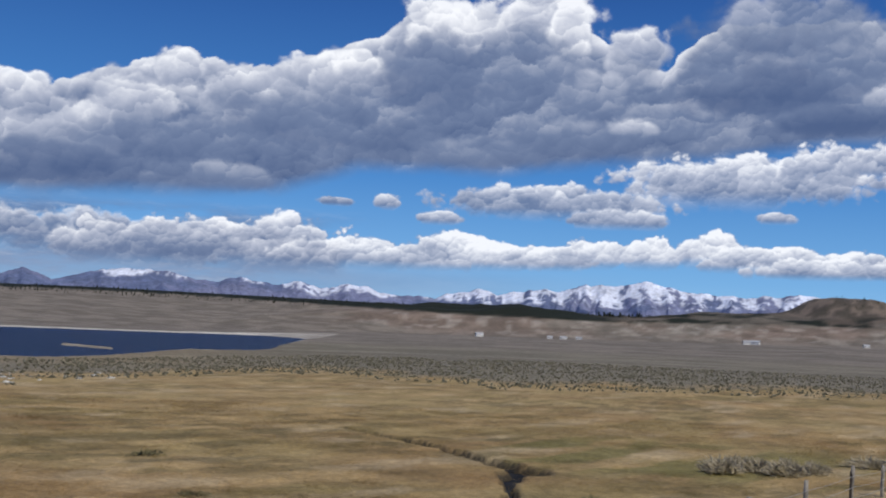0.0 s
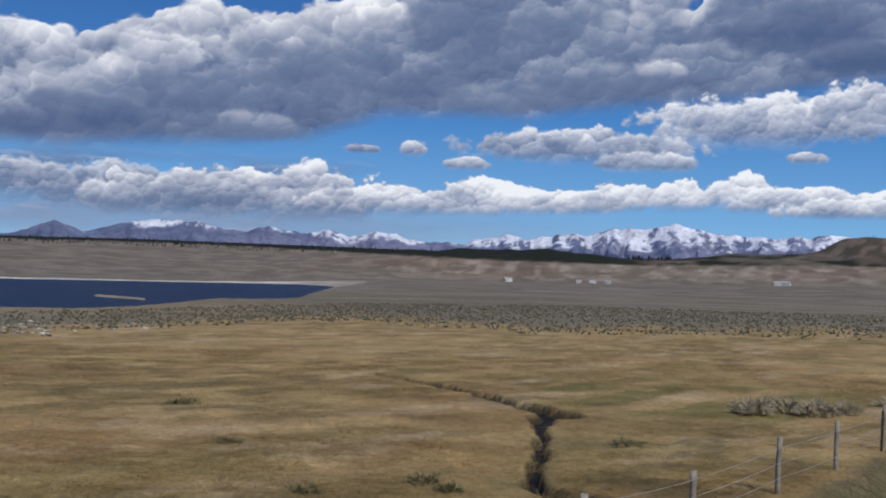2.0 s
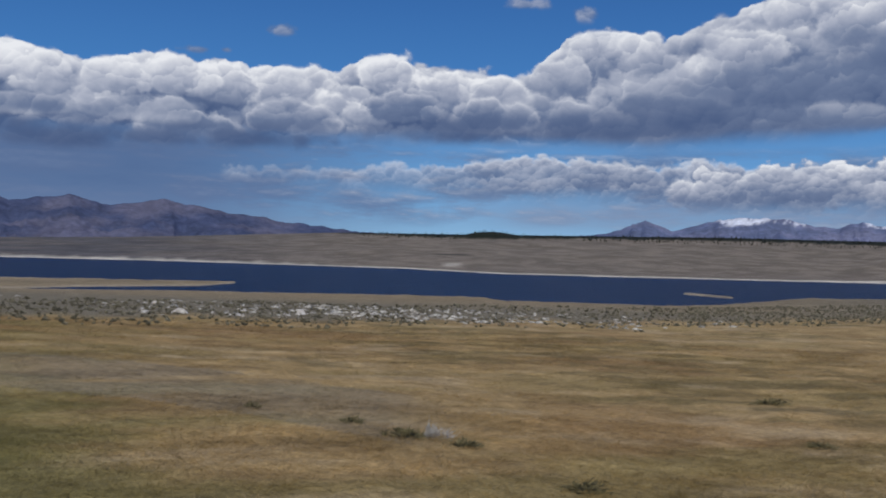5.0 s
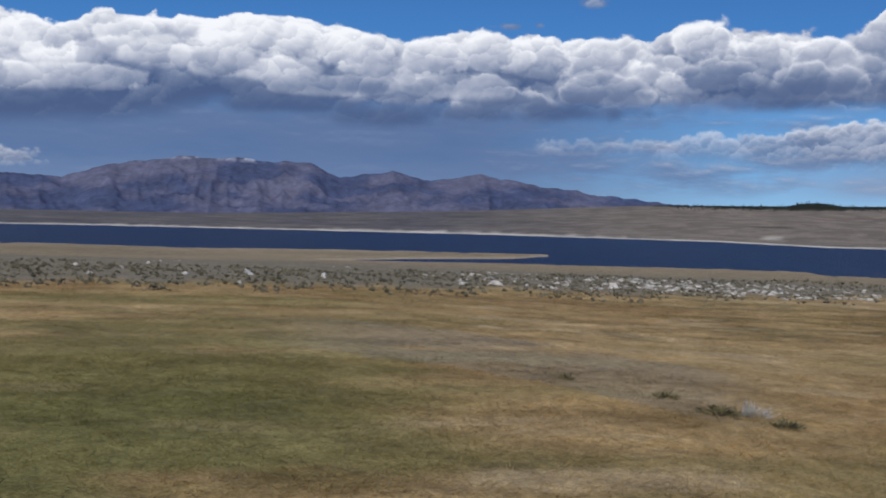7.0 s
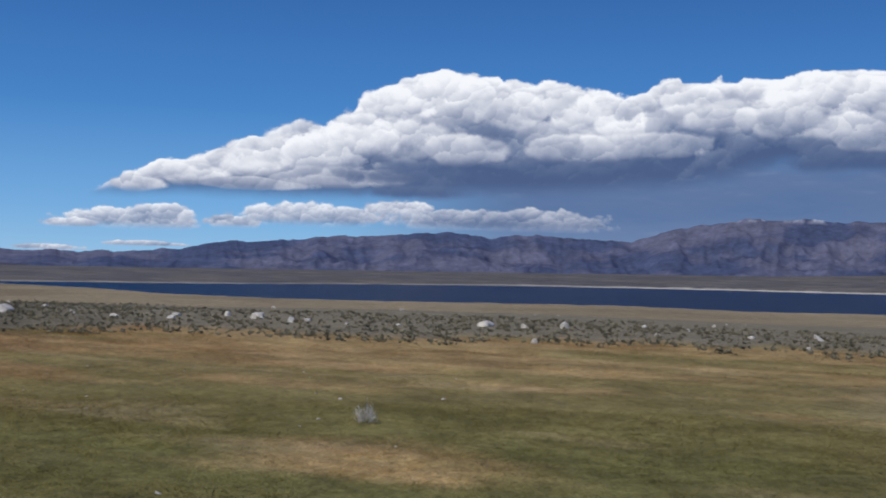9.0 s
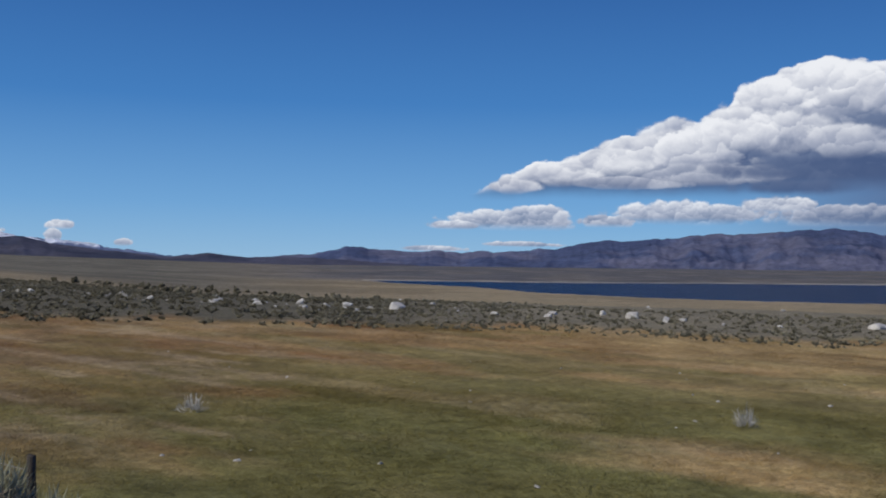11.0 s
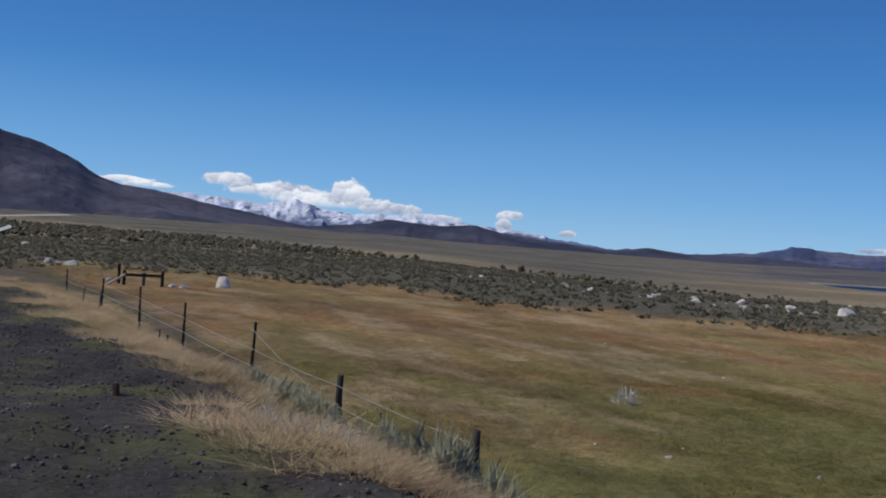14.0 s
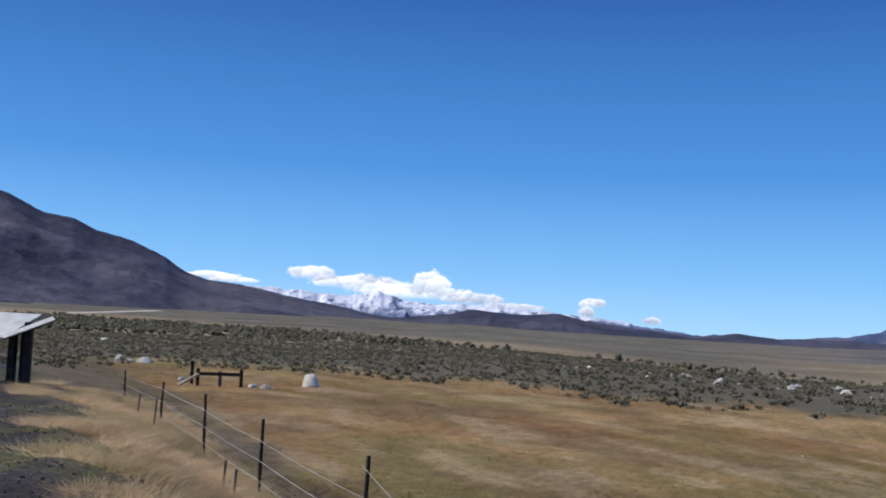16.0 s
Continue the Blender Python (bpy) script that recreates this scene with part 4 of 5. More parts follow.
def scatter(name, shapes, x, y, size, high, colour, seed, mat=None, smooth=False):
    """Many small plants or stones in one mesh: place, width, height and colour of each."""
    r = np.random.RandomState(seed)
    z = land(x, y)
    vs, fs, cs, k = [], [], [], 0
    pick = r.randint(0, len(shapes), len(x))
    turn = r.rand(len(x)) * 2 * np.pi
    for j, (sv, sf) in enumerate(shapes):
        m = np.nonzero(pick == j)[0]
        c, s = np.cos(turn[m])[:, None], np.sin(turn[m])[:, None]
        px = (sv[None, :, 0] * c - sv[None, :, 1] * s) * size[m][:, None] + x[m][:, None]
        py = (sv[None, :, 0] * s + sv[None, :, 1] * c) * size[m][:, None] + y[m][:, None]
        pz = sv[None, :, 2] * high[m][:, None] + z[m][:, None]
        vs.append(np.stack([px, py, pz], -1).reshape(-1, 3))
        fs.append((sf[None] + (k + len(sv) * np.arange(len(m)))[:, None, None]).reshape(-1, sf.shape[1]))
        shade = 0.8 + 0.4 * r.rand(len(m), len(sv), 1)
        cs.append((colour[m][:, None, :] * shade).reshape(-1, 3))
        k += len(sv) * len(m)
    return sheet(name, np.concatenate(vs), np.concatenate(fs), mat or MAT_PLANT, np.clip(np.concatenate(cs), 0, 1), smooth)


def strewn(count, a0, a1, d0, d1, seed, power=1.0):
    r = np.random.RandomState(seed)
    a = a0 + (a1 - a0) * r.rand(count)
    q = r.rand(count) ** power
    d = np.sqrt(d0 * d0 + (d1 * d1 - d0 * d0) * q)
    return -np.sin(np.radians(a)) * d, np.cos(np.radians(a)) * d, a, d


def tinted(n, lo, hi, seed):
    r = np.random.RandomState(seed)
    t = r.rand(n, 1)
    return np.array(lo) * (1 - t) + np.array(hi) * t


SAGE = [bush_shape(k, 18, 0.12, 0.45) for k in (1, 2, 3, 4)]
FAR_SAGE = [bush_shape(k, 10, 0.2, 0.6) for k in (5, 6, 7)]
SAGE_LO, SAGE_HI = (0.2, 0.185, 0.125), (0.4, 0.37, 0.265)


def sage_field(count, a0, a1, d0, d1, seed, lo, hi, power=1.0):
    x, y, a, d = strewn(count, a0, a1, d0, d1, seed, power)
    el = np.degrees(np.arctan((land(x, y) - EYE) / d))
    past = el - curve(MEADOW_EDGE, a) + 0.6 * (fbm(a / 3, d / 30, 3, 95) - 0.5)
    high = curve([(-30, -0.8), (-22, -0.85), (-9, -1.25), (6, -1.5), (23, -2.3), (40, -2.5), (54, -2.55), (71, -2.2), (88, -2.1), (101, -1.75), (115, -1.22), (118, -1.05), (130, -0.5), (141, -0.25), (150, -0.2)], a)
    keep = (past > -0.22) & (el < high + 0.25 * (fbm(a / 2, d / 60, 3, 96) - 0.5)) & (lake_depth(a, d) < -0.1) & (fbm(x / 2.6, y / 2.6, 3, 401) + 0.36 * np.random.RandomState(seed).rand(len(x)) > 0.52)
    x, y, d = x[keep], y[keep], d[keep]
    r = np.random.RandomState(seed + 1)
    size = (lo + (hi - lo) * r.rand(len(x)) ** 1.6) * (1 + 0.0012 * d)
    return x, y, size, size * (0.55 + 0.35 * r.rand(len(x)))


fields = [sage_field(12000, 18, 104, 60, 150, 501, 0.2, 0.52, 1.3), sage_field(14000, 100, 150, 58, 230, 502, 0.28, 0.7, 1.2)]
x, y, s, h = (np.concatenate(q) for q in zip(*fields))


def sage_tint(x, y, seed):
    """Paler towards the brook, darker olive out on the upper plain."""
    return tinted(len(x), SAGE_LO, SAGE_HI, seed) * (1 - 0.26 * step(92, 110, np.degrees(np.arctan2(-x, y))))[:, None]


sage = scatter("sagebrush", SAGE, x, y, s, h, sage_tint(x, y, 505), 506)
fields = [sage_field(15000, 100, 152, 225, 760, 503, 0.8, 1.9), sage_field(15000, -31, 19, 88, 330, 504, 0.22, 0.55, 1.2), sage_field(3600, 18, 104, 150, 210, 507, 0.3, 0.7)]
x, y, s, h = (np.concatenate(q) for q in zip(*fields))
far_sage = scatter("far_sagebrush", FAR_SAGE, x, y, s, h, sage_tint(x, y, 508), 509)
tagged(far_sage, "grey-green sagebrush far out over the plain", "sagebrush", kind="stuff")
tagged(sage, "grey-green sagebrush scattered over the plain", "sagebrush", kind="stuff")

# meadow grass, in the colours of the ground it grows from
TUFTS = [tuft_shape(k, 16, 0.024, 1.0, 0.9) for k in (11, 12, 13)]
gx, gy, ga, gd = [np.concatenate(q) for q in zip(strewn(15000, -31, 148, 12.5, 34, 601), strewn(15000, -31, 148, 34, 82, 602))]
gu, gw = uv_of(gx, gy)
keep = (gw > shoulder(gu) + 4.2) & (stream_near(gx, gy) > 1.5)
gx, gy, ga, gd = gx[keep], gy[keep], ga[keep], gd[keep]
gz = land(gx, gy)
keep = np.degrees(np.arctan((gz - EYE) / gd)) < curve(MEADOW_EDGE, ga) + 0.05
gx, gy, ga, gd, gz = gx[keep], gy[keep], ga[keep], gd[keep], gz[keep]
gc = ground_colour(gx, gy, gz, ga, gd) * (0.95 + 0.35 * np.random.RandomState(603).rand(len(gx), 1))
gs = (0.16 + 0.2 * np.random.RandomState(604).rand(len(gx))) * (0.8 + gd / 90) * (0.7 + 0.6 * fbm(gx / 4, gy / 4, 3, 605))
grass = scatter("meadow_grass", TUFTS, gx, gy, gs * 1.5, gs * 0.3, gc, 606, MAT_GRASS)
tagged(grass, "short dry golden and green meadow grass", "grass", kind="stuff")

# tall dry grass on the bank below the gravel
BANK = [tuft_shape(k, 60, 0.012, 0.8, ln) for k, ln in ((21, 0.8), (22, 1.4), (23, 2.0), (24, 1.2))]
r = np.random.RandomState(611)
bu, bw = np.concatenate([r.uniform(-48, -6, 9000), r.uniform(4, 60, 9000)]), 0
bw = shoulder(bu) - np.where(bu < 0, 0.3, 1.6) + np.where(bu < 0, 4.6, 6.2) * r.rand(len(bu)) ** 0.9
keep = 1.25 * fbm(bu / 1.6, bw / 1.1, 3, 613) - 0.08 + 0.12 * np.clip(bw - shoulder(bu), -1.5, 3) > np.where(bu < 0, 0.66, 0.55)
bu, bw = bu[keep], bw[keep]
bx, by = plan(bu, bw)
bc = tinted(len(bx), (0.4, 0.29, 0.17), (0.72, 0.56, 0.37), 614)
gr = step(0.5, 0.7, fbm(bu / 2.5, bw / 1.5, 3, 615)) * np.where(bu > 0, 1.0, 0.6)
bc = mixc(bc, (0.25, 0.25, 0.11), np.clip(gr + np.where(bu > 0, 0.4, 0.0), 0, 1) * 0.75)
bs = (0.2 + 0.32 * r.rand(len(bx))) * np.where(bu > 0, 0.95, 1.0)
bank_grass = scatter("bank_grass", BANK, bx, by, bs, bs * (0.45 + 0.4 * r.rand(len(bx))) * np.where(bu < 0, 0.62, 0.75), bc, 616, MAT_GRASS)
tagged(bank_grass, "straw-coloured dry grass on the roadside bank", "grass", kind="stuff")

# loose stones of the gravel verge
STONES = []
for k in range(3):
    sv, sf = ICO[1]
    STONES.append((sv * np.array([0.5, 0.4, 0.3]) * (0.75 + 0.5 * np.random.RandomState(k + 30).rand(len(sv), 1)), sf))
r = np.random.RandomState(621)
su = np.concatenate([r.uniform(-36, -4, 17000), r.uniform(10, 36, 2500)])
sw = shoulder(su) - 6.5 * r.rand(len(su)) ** 1.1 + 1.0 * r.rand(len(su))
sx, sy = plan(su, sw)
ss = 0.024 + 0.055 * r.rand(len(su)) ** 5
stones = scatter("gravel_stones", STONES, sx, sy, ss, ss, tinted(len(su), (0.03, 0.027, 0.025), (0.19, 0.17, 0.155), 622), 623, MAT_GROUND)
tagged(stones, "loose dark gravel stones on the verge", "gravel", kind="stuff")


def lone_bush(name, az, d, width, height, lo, hi, seed, label, blades=1300, leaf=0.008):
    x, y = spot(az, d)
    v, f = bush_shape(seed, blades, leaf, 0.0)
    q = np.arctan2(v[:, 1], v[:, 0])
    out = 0.85 + 0.3 * np.sin(2 * q + seed) * np.cos(q * 3 + seed * 2) + 0.15 * np.sin(5 * q + 2 * seed)
    v = v * np.stack([out * width, out * width, height * (0.85 + 0.25 * np.sin(3 * q + seed))], 1)
    c = tinted(len(v), lo, hi, seed)
    ob = sheet(name, v, f, MAT_PLANT, c, False)
    posed(ob, x, y, seed * 37, 0.03)
    return tagged(ob, label, "bush", "bushes by the road")


for az, d, wd, ht, s in ((119.5, 12.6, 1.5, 1.05, 1), (122.5, 13.2, 1.1, 0.85, 2), (116.2, 12.2, 1.3, 1.0, 3), (126.3, 17.5, 1.4, 0.8, 4), (127.6, 19.6, 1.5, 0.8, 5), (129.7, 21.0, 1.7, 0.8, 6), (130.9, 23.5, 1.4, 0.7, 7),
                         (124.2, 15.6, 1.0, 0.55, 8)):
    lone_bush("rabbitbrush", az, d, wd * 1.15, ht * 1.3, (0.36, 0.37, 0.25), (0.64, 0.62, 0.44), s, "grey-green rabbitbrush with dry yellow tips on the bank", 2600, 0.011)
for az, d, wd, ht, s in ((-24.5, 21, 0.8, 0.5, 11), (-22.5, 26, 1.0, 0.6, 12), (-19.6, 24, 0.8, 0.5, 13), (-26, 24, 1.2, 0.7, 14), (-27, 30, 1.6, 0.8, 15), (-23.6, 36, 1.6, 0.8, 16)):
    lone_bush("roadside_bush", az, d, wd, ht, (0.13, 0.14, 0.06), (0.3, 0.29, 0.14), s, "green and straw roadside bush on the bank")
for az, d, wd, ht, s in ((-14.6, 50, 2.4, 1.1, 21), (-16.2, 52, 2.2, 1.0, 22), (-17.6, 51, 2.6, 1.1, 23), (-18.9, 53, 2.0, 0.9, 24), (-15.4, 53, 1.5, 0.9, 25), (-21.6, 58, 2.8, 0.9, 26), (-23.2, 57, 2.2, 0.9, 27)):
    lone_bush("willow_bush", az, d, wd, ht, (0.42, 0.36, 0.25), (0.68, 0.6, 0.43), s, "leafless greyish willow bush in the wet meadow", 700, 0.018)
for az, d, wd, ht, s in ((109.6, 28.5, 0.9, 0.75, 31), (81.1, 29.5, 0.75, 0.9, 32), (31.7, 27.6, 1.1, 0.5, 33), (32.2, 27.2, 0.35, 0.8, 34)):
    lone_bush("pale_dry_bush", az, d, wd, ht, (0.58, 0.56, 0.5), (0.8, 0.78, 0.72), s, "bleached dry bush standing in short grass", 170, 0.011)
for az, d, wd, ht, s in ((2.0, 26.3, 1.6, 0.4, 41), (0.8, 25.3, 1.2, 0.35, 42), (-0.2, 21.5, 0.9, 0.5, 43), (33.5, 27.0, 1.7, 0.35, 44), (30.4, 26.6, 1.4, 0.3, 45), (8.6, 24.5, 1.5, 0.3, 46), (12.5, 32.5, 1.6, 0.25, 47), (41.5, 31.5, 0.9, 0.3, 48),
                         (36.3, 29.5, 1.1, 0.3, 49), (24.0, 22.0, 1.5, 0.3, 50), (14.8, 44.0, 2.4, 0.35, 51), (-8.2, 36.0, 2.2, 0.3, 52)):
    lone_bush("low_scrub", az, d, wd * 0.8, ht * 1.2, (0.17, 0.155, 0.08), (0.34, 0.3, 0.16), s, "low dark scrub clump in the meadow", 190, 0.02)
for az, d, s in ((127.0, 9.6, 61), (126.0, 9.9, 62), (125.2, 9.3, 63), (128.3, 9.9, 64), (123.6, 9.0, 65)):
    lone_bush("bare_shrub", az, d, 0.55, 0.5, (0.5, 0.47, 0.41), (0.68, 0.65, 0.58), s, "bleached bare shrub on the gravel edge", 90, 0.007)

# ---- fence ----
FENCE_W = 8.0
POSTS = [(-48.3, 1.0, "steel"), (-40.8, 1.25, "steel"), (-34.65, 1.5, "steel"), (-29.45, 1.55, "steel"), (-23.63, 1.75, "steel"), (-18.58, 1.3, "wood"), (-13.42, 1.3, "wood"),
         (16.4, 1.25, "wood"), (21.6, 1.25, "wood"), (27.5, 1.4, "wood"), (33.3, 1.45, "wood"), (39.7, 1.5, "wood"), (45.4, 1.2, "wood"), (52.3, 1.6, "wood"), (59.2, 1.6, "wood")]


def wood_post(h, parent, mat):
    bm = bmesh.new()
    bmesh.ops.create_cone(bm, cap_ends=True, segments=9, radius1=0.075, radius2=0.064, depth=h + 0.4)
    bmesh.ops.subdivide_edges(bm, edges=[x for x in bm.edges if abs(x.verts[0].co.z - x.verts[1].co.z) > 0.5], cuts=4)
    for v in bm.verts:
        top = v.co.z > h / 2 + 0.15
        v.co.x += 0.014 * math.sin(v.co.z * 5 + v.co.y * 30)
        v.co.y += 0.012 * math.cos(v.co.z * 4)
        v.co.z += h / 2 - 0.2 + (0.02 * math.sin(v.co.x * 60) if top else 0)
    return part("post", bm, mat, parent, "weathered round wooden post", True)


def steel_post(h, parent):
    bm = bmesh.new()
    box(bm, -0.028, 0.028, -0.005, 0.005, -0.3, h)
    box(bm, -0.005, 0.005, 0.005, 0.05, -0.3, h)
    for k in range(int(h / 0.12)):
        box(bm, -0.014, 0.014, -0.016, -0.005, 0.1 + 0.12 * k, 0.13 + 0.12 * k)
    box(bm, -0.045, 0.045, -0.02, 0.02, 0.25 * h, 0.62 * h, 0.006)
    return part("post", bm, MAT_STEEL, parent, "dark rusty steel post")


def rod(p, q, radius, name, mat, parent, sag=0.0, segments=6, label="", sides=5):
    """A thin rod or wire from p to q, sagging a little."""
    p, q = Vector(p), Vector(q)
    axis = (q - p).normalized()
    s = axis.orthogonal().normalized()
    t = axis.cross(s)
    vs = []
    for k in range(segments + 1):
        c = p.lerp(q, k / segments) - Vector((0, 0, sag * 4 * (k / segments) * (1 - k / segments)))
        vs += [c + (s * math.cos(2 * math.pi * j / sides) + t * math.sin(2 * math.pi * j / sides)) * radius for j in range(sides)]
    fs = [(k * sides + j, k * sides + (j + 1) % sides, (k + 1) * sides + (j + 1) % sides, (k + 1) * sides + j) for k in range(segments) for j in range(sides)]
    ob = sheet(name, [v[:] for v in vs], fs, mat)
    ob.parent = parent
    if label:
        ob["label"] = label
    return ob


fence = new("barbed_wire_fence")
tagged(fence, "barbed wire fence on wood and steel posts along the meadow", "fence")
tops = []
for u, h, kind in POSTS:
    x, y = plan(u, FENCE_W)
    e = wood_post(h, fence, MAT_GREYWOOD if u > 0 else MAT_OLDWOOD) if kind == "wood" else steel_post(h, fence)
    m = pose(x, y, land_at(x, y), random.uniform(-2.5, 2.5), random.uniform(-2.5, 2.5), 58 + random.uniform(-8, 8))
    e.matrix_basis = m
    tops.append((m, h))
for k in range(len(tops) - 1):
    (m0, h0), (m1, h1) = tops[k], tops[k + 1]
    if (m1.translation - m0.translation).length > 12:
        continue
    for q in (0.3, 0.58, 0.86):
        rod(m0 @ Vector((0, -0.07, q * min(h0, 1.35))), m1 @ Vector((0, -0.07, q * min(h1, 1.35))), 0.0065, "wire", MAT_WIRE, fence, 0.03)
m0, m1 = tops[4][0], tops[5][0]
rod(m0 @ Vector((0, -0.07, 1.6)), (m0.translation.lerp(m1.translation, 0.72) + Vector((0, 0, 0.85))), 0.006, "wire", MAT_WIRE, fence, 0.02)
x, y = plan(39.0, FENCE_W - 0.1)
rod((x, y, land_at(x, y) - 0.2), (tops[11][0].translation + Vector((0, 0, 1.3)))[:], 0.05, "brace", MAT_DARKWOOD, fence, 0, 3, "dark diagonal wooden brace", 8)

# short stakes beside the fence
for az, d, h in ((133.6, 28.0, 0.55), (134.0, 28.6, 0.6), (131.6, 27.0, 0.4), (122.3, 21.5, 0.45), (137.0, 38.0, 0.8), (137.8, 42.0, 0.75)):
    x, y = spot(az, d)
    bm = bmesh.new()
    box(bm, -0.025, 0.025, -0.02, 0.02, -0.2, h, 0.005)
    ob = part("stake", bm, MAT_WOOD)
    posed(ob, x, y, az * 7, 0, (3, -4))
    tagged(ob, "short weathered wooden stake in dry grass", "stake", "stakes by the fence")

# a squared stub of post at the edge of the gravel
x, y = spot(135.9, 11.6)
bm = bmesh.new()
box(bm, -0.032, 0.032, -0.03, 0.03, -0.15, 0.13, 0.012)
stub = part("post_stub", bm, stony("rusty_brown_wood", (0.09, 0.045, 0.03), (0.2, 0.11, 0.075), 12.0))
posed(stub, x, y, 25, 0, (4, 3))
tagged(stub, "short reddish-brown wooden post stub in gravel", "post")


# ---- boulders ----
def boulder_mesh(seed, flat):
    v, f = ICO[3]
    r = np.random.RandomState(seed + 100)
    p = v * np.array([0.5, 0.36 + 0.12 * r.rand(), flat * 0.55])
    q = v * 1.6 + seed * 3.1
    p = p * (0.75 + 0.5 * fbm(q[:, 0] + 0.7 * q[:, 2], q[:, 1] - 0.6 * q[:, 2], 2, seed))[:, None]
    for k in range(16):
        nrm = r.randn(3)
        nrm /= np.linalg.norm(nrm)
        nrm[2] = abs(nrm[2])
        lim = 0.25 * (0.62 + 0.5 * r.rand()) * (flat if nrm[2] > 0.8 else 1.0)
        over = np.clip(p @ nrm - lim, 0, None)
        p = p - over[:, None] * nrm
    p[:, 2] -= p[:, 2].min() * 0.75
    ob = sheet("boulder", p, f, MAT_ROCK, None, False)
    return ob


ROCKS = [boulder_mesh(70 + k, fl) for k, fl in enumerate((0.34, 0.42, 0.72, 0.28, 0.36, 0.6))]
for ob in ROCKS:
    tagged(ob, "pale weathered granite boulder among sagebrush", "boulder", "boulders on the plain")
placed = set()


def put_rock(az, d, width, kind, turn=0.0, label=""):
    x, y = spot(az, d)
    ob = ROCKS[kind]
    if kind in placed:
        ob = copy_thing(ob, Matrix())
    placed.add(kind)
    if kind != 5 or az < 120:
        width = width * 0.95
    ob.matrix_world = pose(x, y, land_at(x, y) - 0.04 * width, 0, 0, turn) @ Matrix.Scale(width, 4)
    if label:
        ob["label"] = label
    return ob


def sight(az, el, d=80.0):
    """How far out the ground lies under a line of sight."""
    for k in range(7):
        x, y = spot(az, d)
        d = 0.5 * d + 0.5 * (EYE - land_at(x, y)) / math.tan(radians(-el))
    return d


put_rock(130.9, sight(130.9, -3.0), 1.5, 2, 110, "large pale upright boulder alone on brown grass")
put_rock(133.5, sight(133.5, -3.08), 0.8, 0, 60)
put_rock(132.9, sight(132.9, -3.12), 1.0, 3, 200, "low flat grey boulder on brown grass")
put_rock(138.4, 84, 1.9, 1, 90)
put_rock(139.1, 85, 1.3, 0, 10)
put_rock(139.5, 86, 1.0, 2, 150)
put_rock(140.6, 150, 2.2, 1, 40)
put_rock(139.9, 152, 1.2, 4, 70)
for az, el, width, kind in ((75.0, -2.67, 2.5, 0), (72.9, -2.72, 1.3, 4), (70.8, -2.66, 1.2, 2), (86.8, -2.55, 1.5, 5), (88.4, -2.4, 0.9, 2), (91.0, -2.45, 1.3, 1), (99.2, -2.3, 2.6, 1), (72.4, -3.5, 0.7, 2), (91.2, -2.55, 1.0, 0),
                            (85.1, -2.65, 1.3, 4), (84.3, -2.6, 1.2, 0), (61.4, -2.88, 1.3, 0), (58.2, -2.82, 1.6, 4), (54.3, -2.95, 1.0, 2), (58.7, -3.3, 0.9, 3), (39.1, -3.05, 1.5, 5), (45.2, -3.1, 2.0, 1), (47.0, -3.1, 1.3, 0),
                            (101.8, -2.2, 1.6, 0), (104.2, -2.1, 1.4, 4), (106.5, -2.0, 1.5, 0), (96.0, -2.35, 1.2, 3), (94.0, -2.5, 1.1, 0), (66.0, -2.9, 1.0, 0), (110.5, -1.9, 1.4, 3), (64.5, -2.6, 0.9, 4), (79.5, -2.75, 1.0, 0), (82.2, -2.75, 0.9, 3)):
    d = sight(az, el)
    put_rock(az, d, width, kind, az * 53 % 360)
r = random.Random(88)
for k in range(130):
    az = r.triangular(18, 50, 36) if k < 95 else r.uniform(46, 118)
    d = sight(az, r.uniform(-3.25, -2.65) if az > 24 else r.uniform(-2.9, -2.55)) if k < 95 else r.uniform(98, 140)
    put_rock(az, d, 0.3 + 0.8 * r.random() ** 2.5, r.choice((0, 3, 0, 3, 4, 1)), r.uniform(0, 360))
for k in range(38):
    az = r.uniform(100, 119)
    put_rock(az, sight(az, -2.42 + 0.04 * (az - 101) + r.uniform(-0.12, 0.12)), 0.45 + 1.1 * r.random() ** 2, r.choice((0, 3, 4, 1)), r.uniform(0, 360))
rx, ry, ra, rd = strewn(1500, 15, 54, 98, 138, 631)
keep = np.random.RandomState(632).rand(len(rx)) < np.exp(-((ra - 34) / 10) ** 2) * (0.3 + fbm(rx / 3, ry / 3, 3, 633))
rx, ry = rx[keep], ry[keep]
rs = 0.2 + 0.5 * np.random.RandomState(634).rand(len(rx)) ** 2
rubble = scatter("rubble_stones", STONES, rx, ry, rs * 1.6, rs * 1.1, tinted(len(rx), (0.3, 0.285, 0.25), (0.58, 0.56, 0.5), 635), 636, MAT_GROUND)
tagged(rubble, "pale broken stones strewn along the meadow's edge", "stones", kind="stuff")
r = random.Random(89)
for k in range(22):
    put_rock(r.uniform(74, 112), r.uniform(20, 46), r.uniform(0.1, 0.26), r.choice((0, 3, 4)), r.uniform(0, 360), "small pale stone lying in green grass")

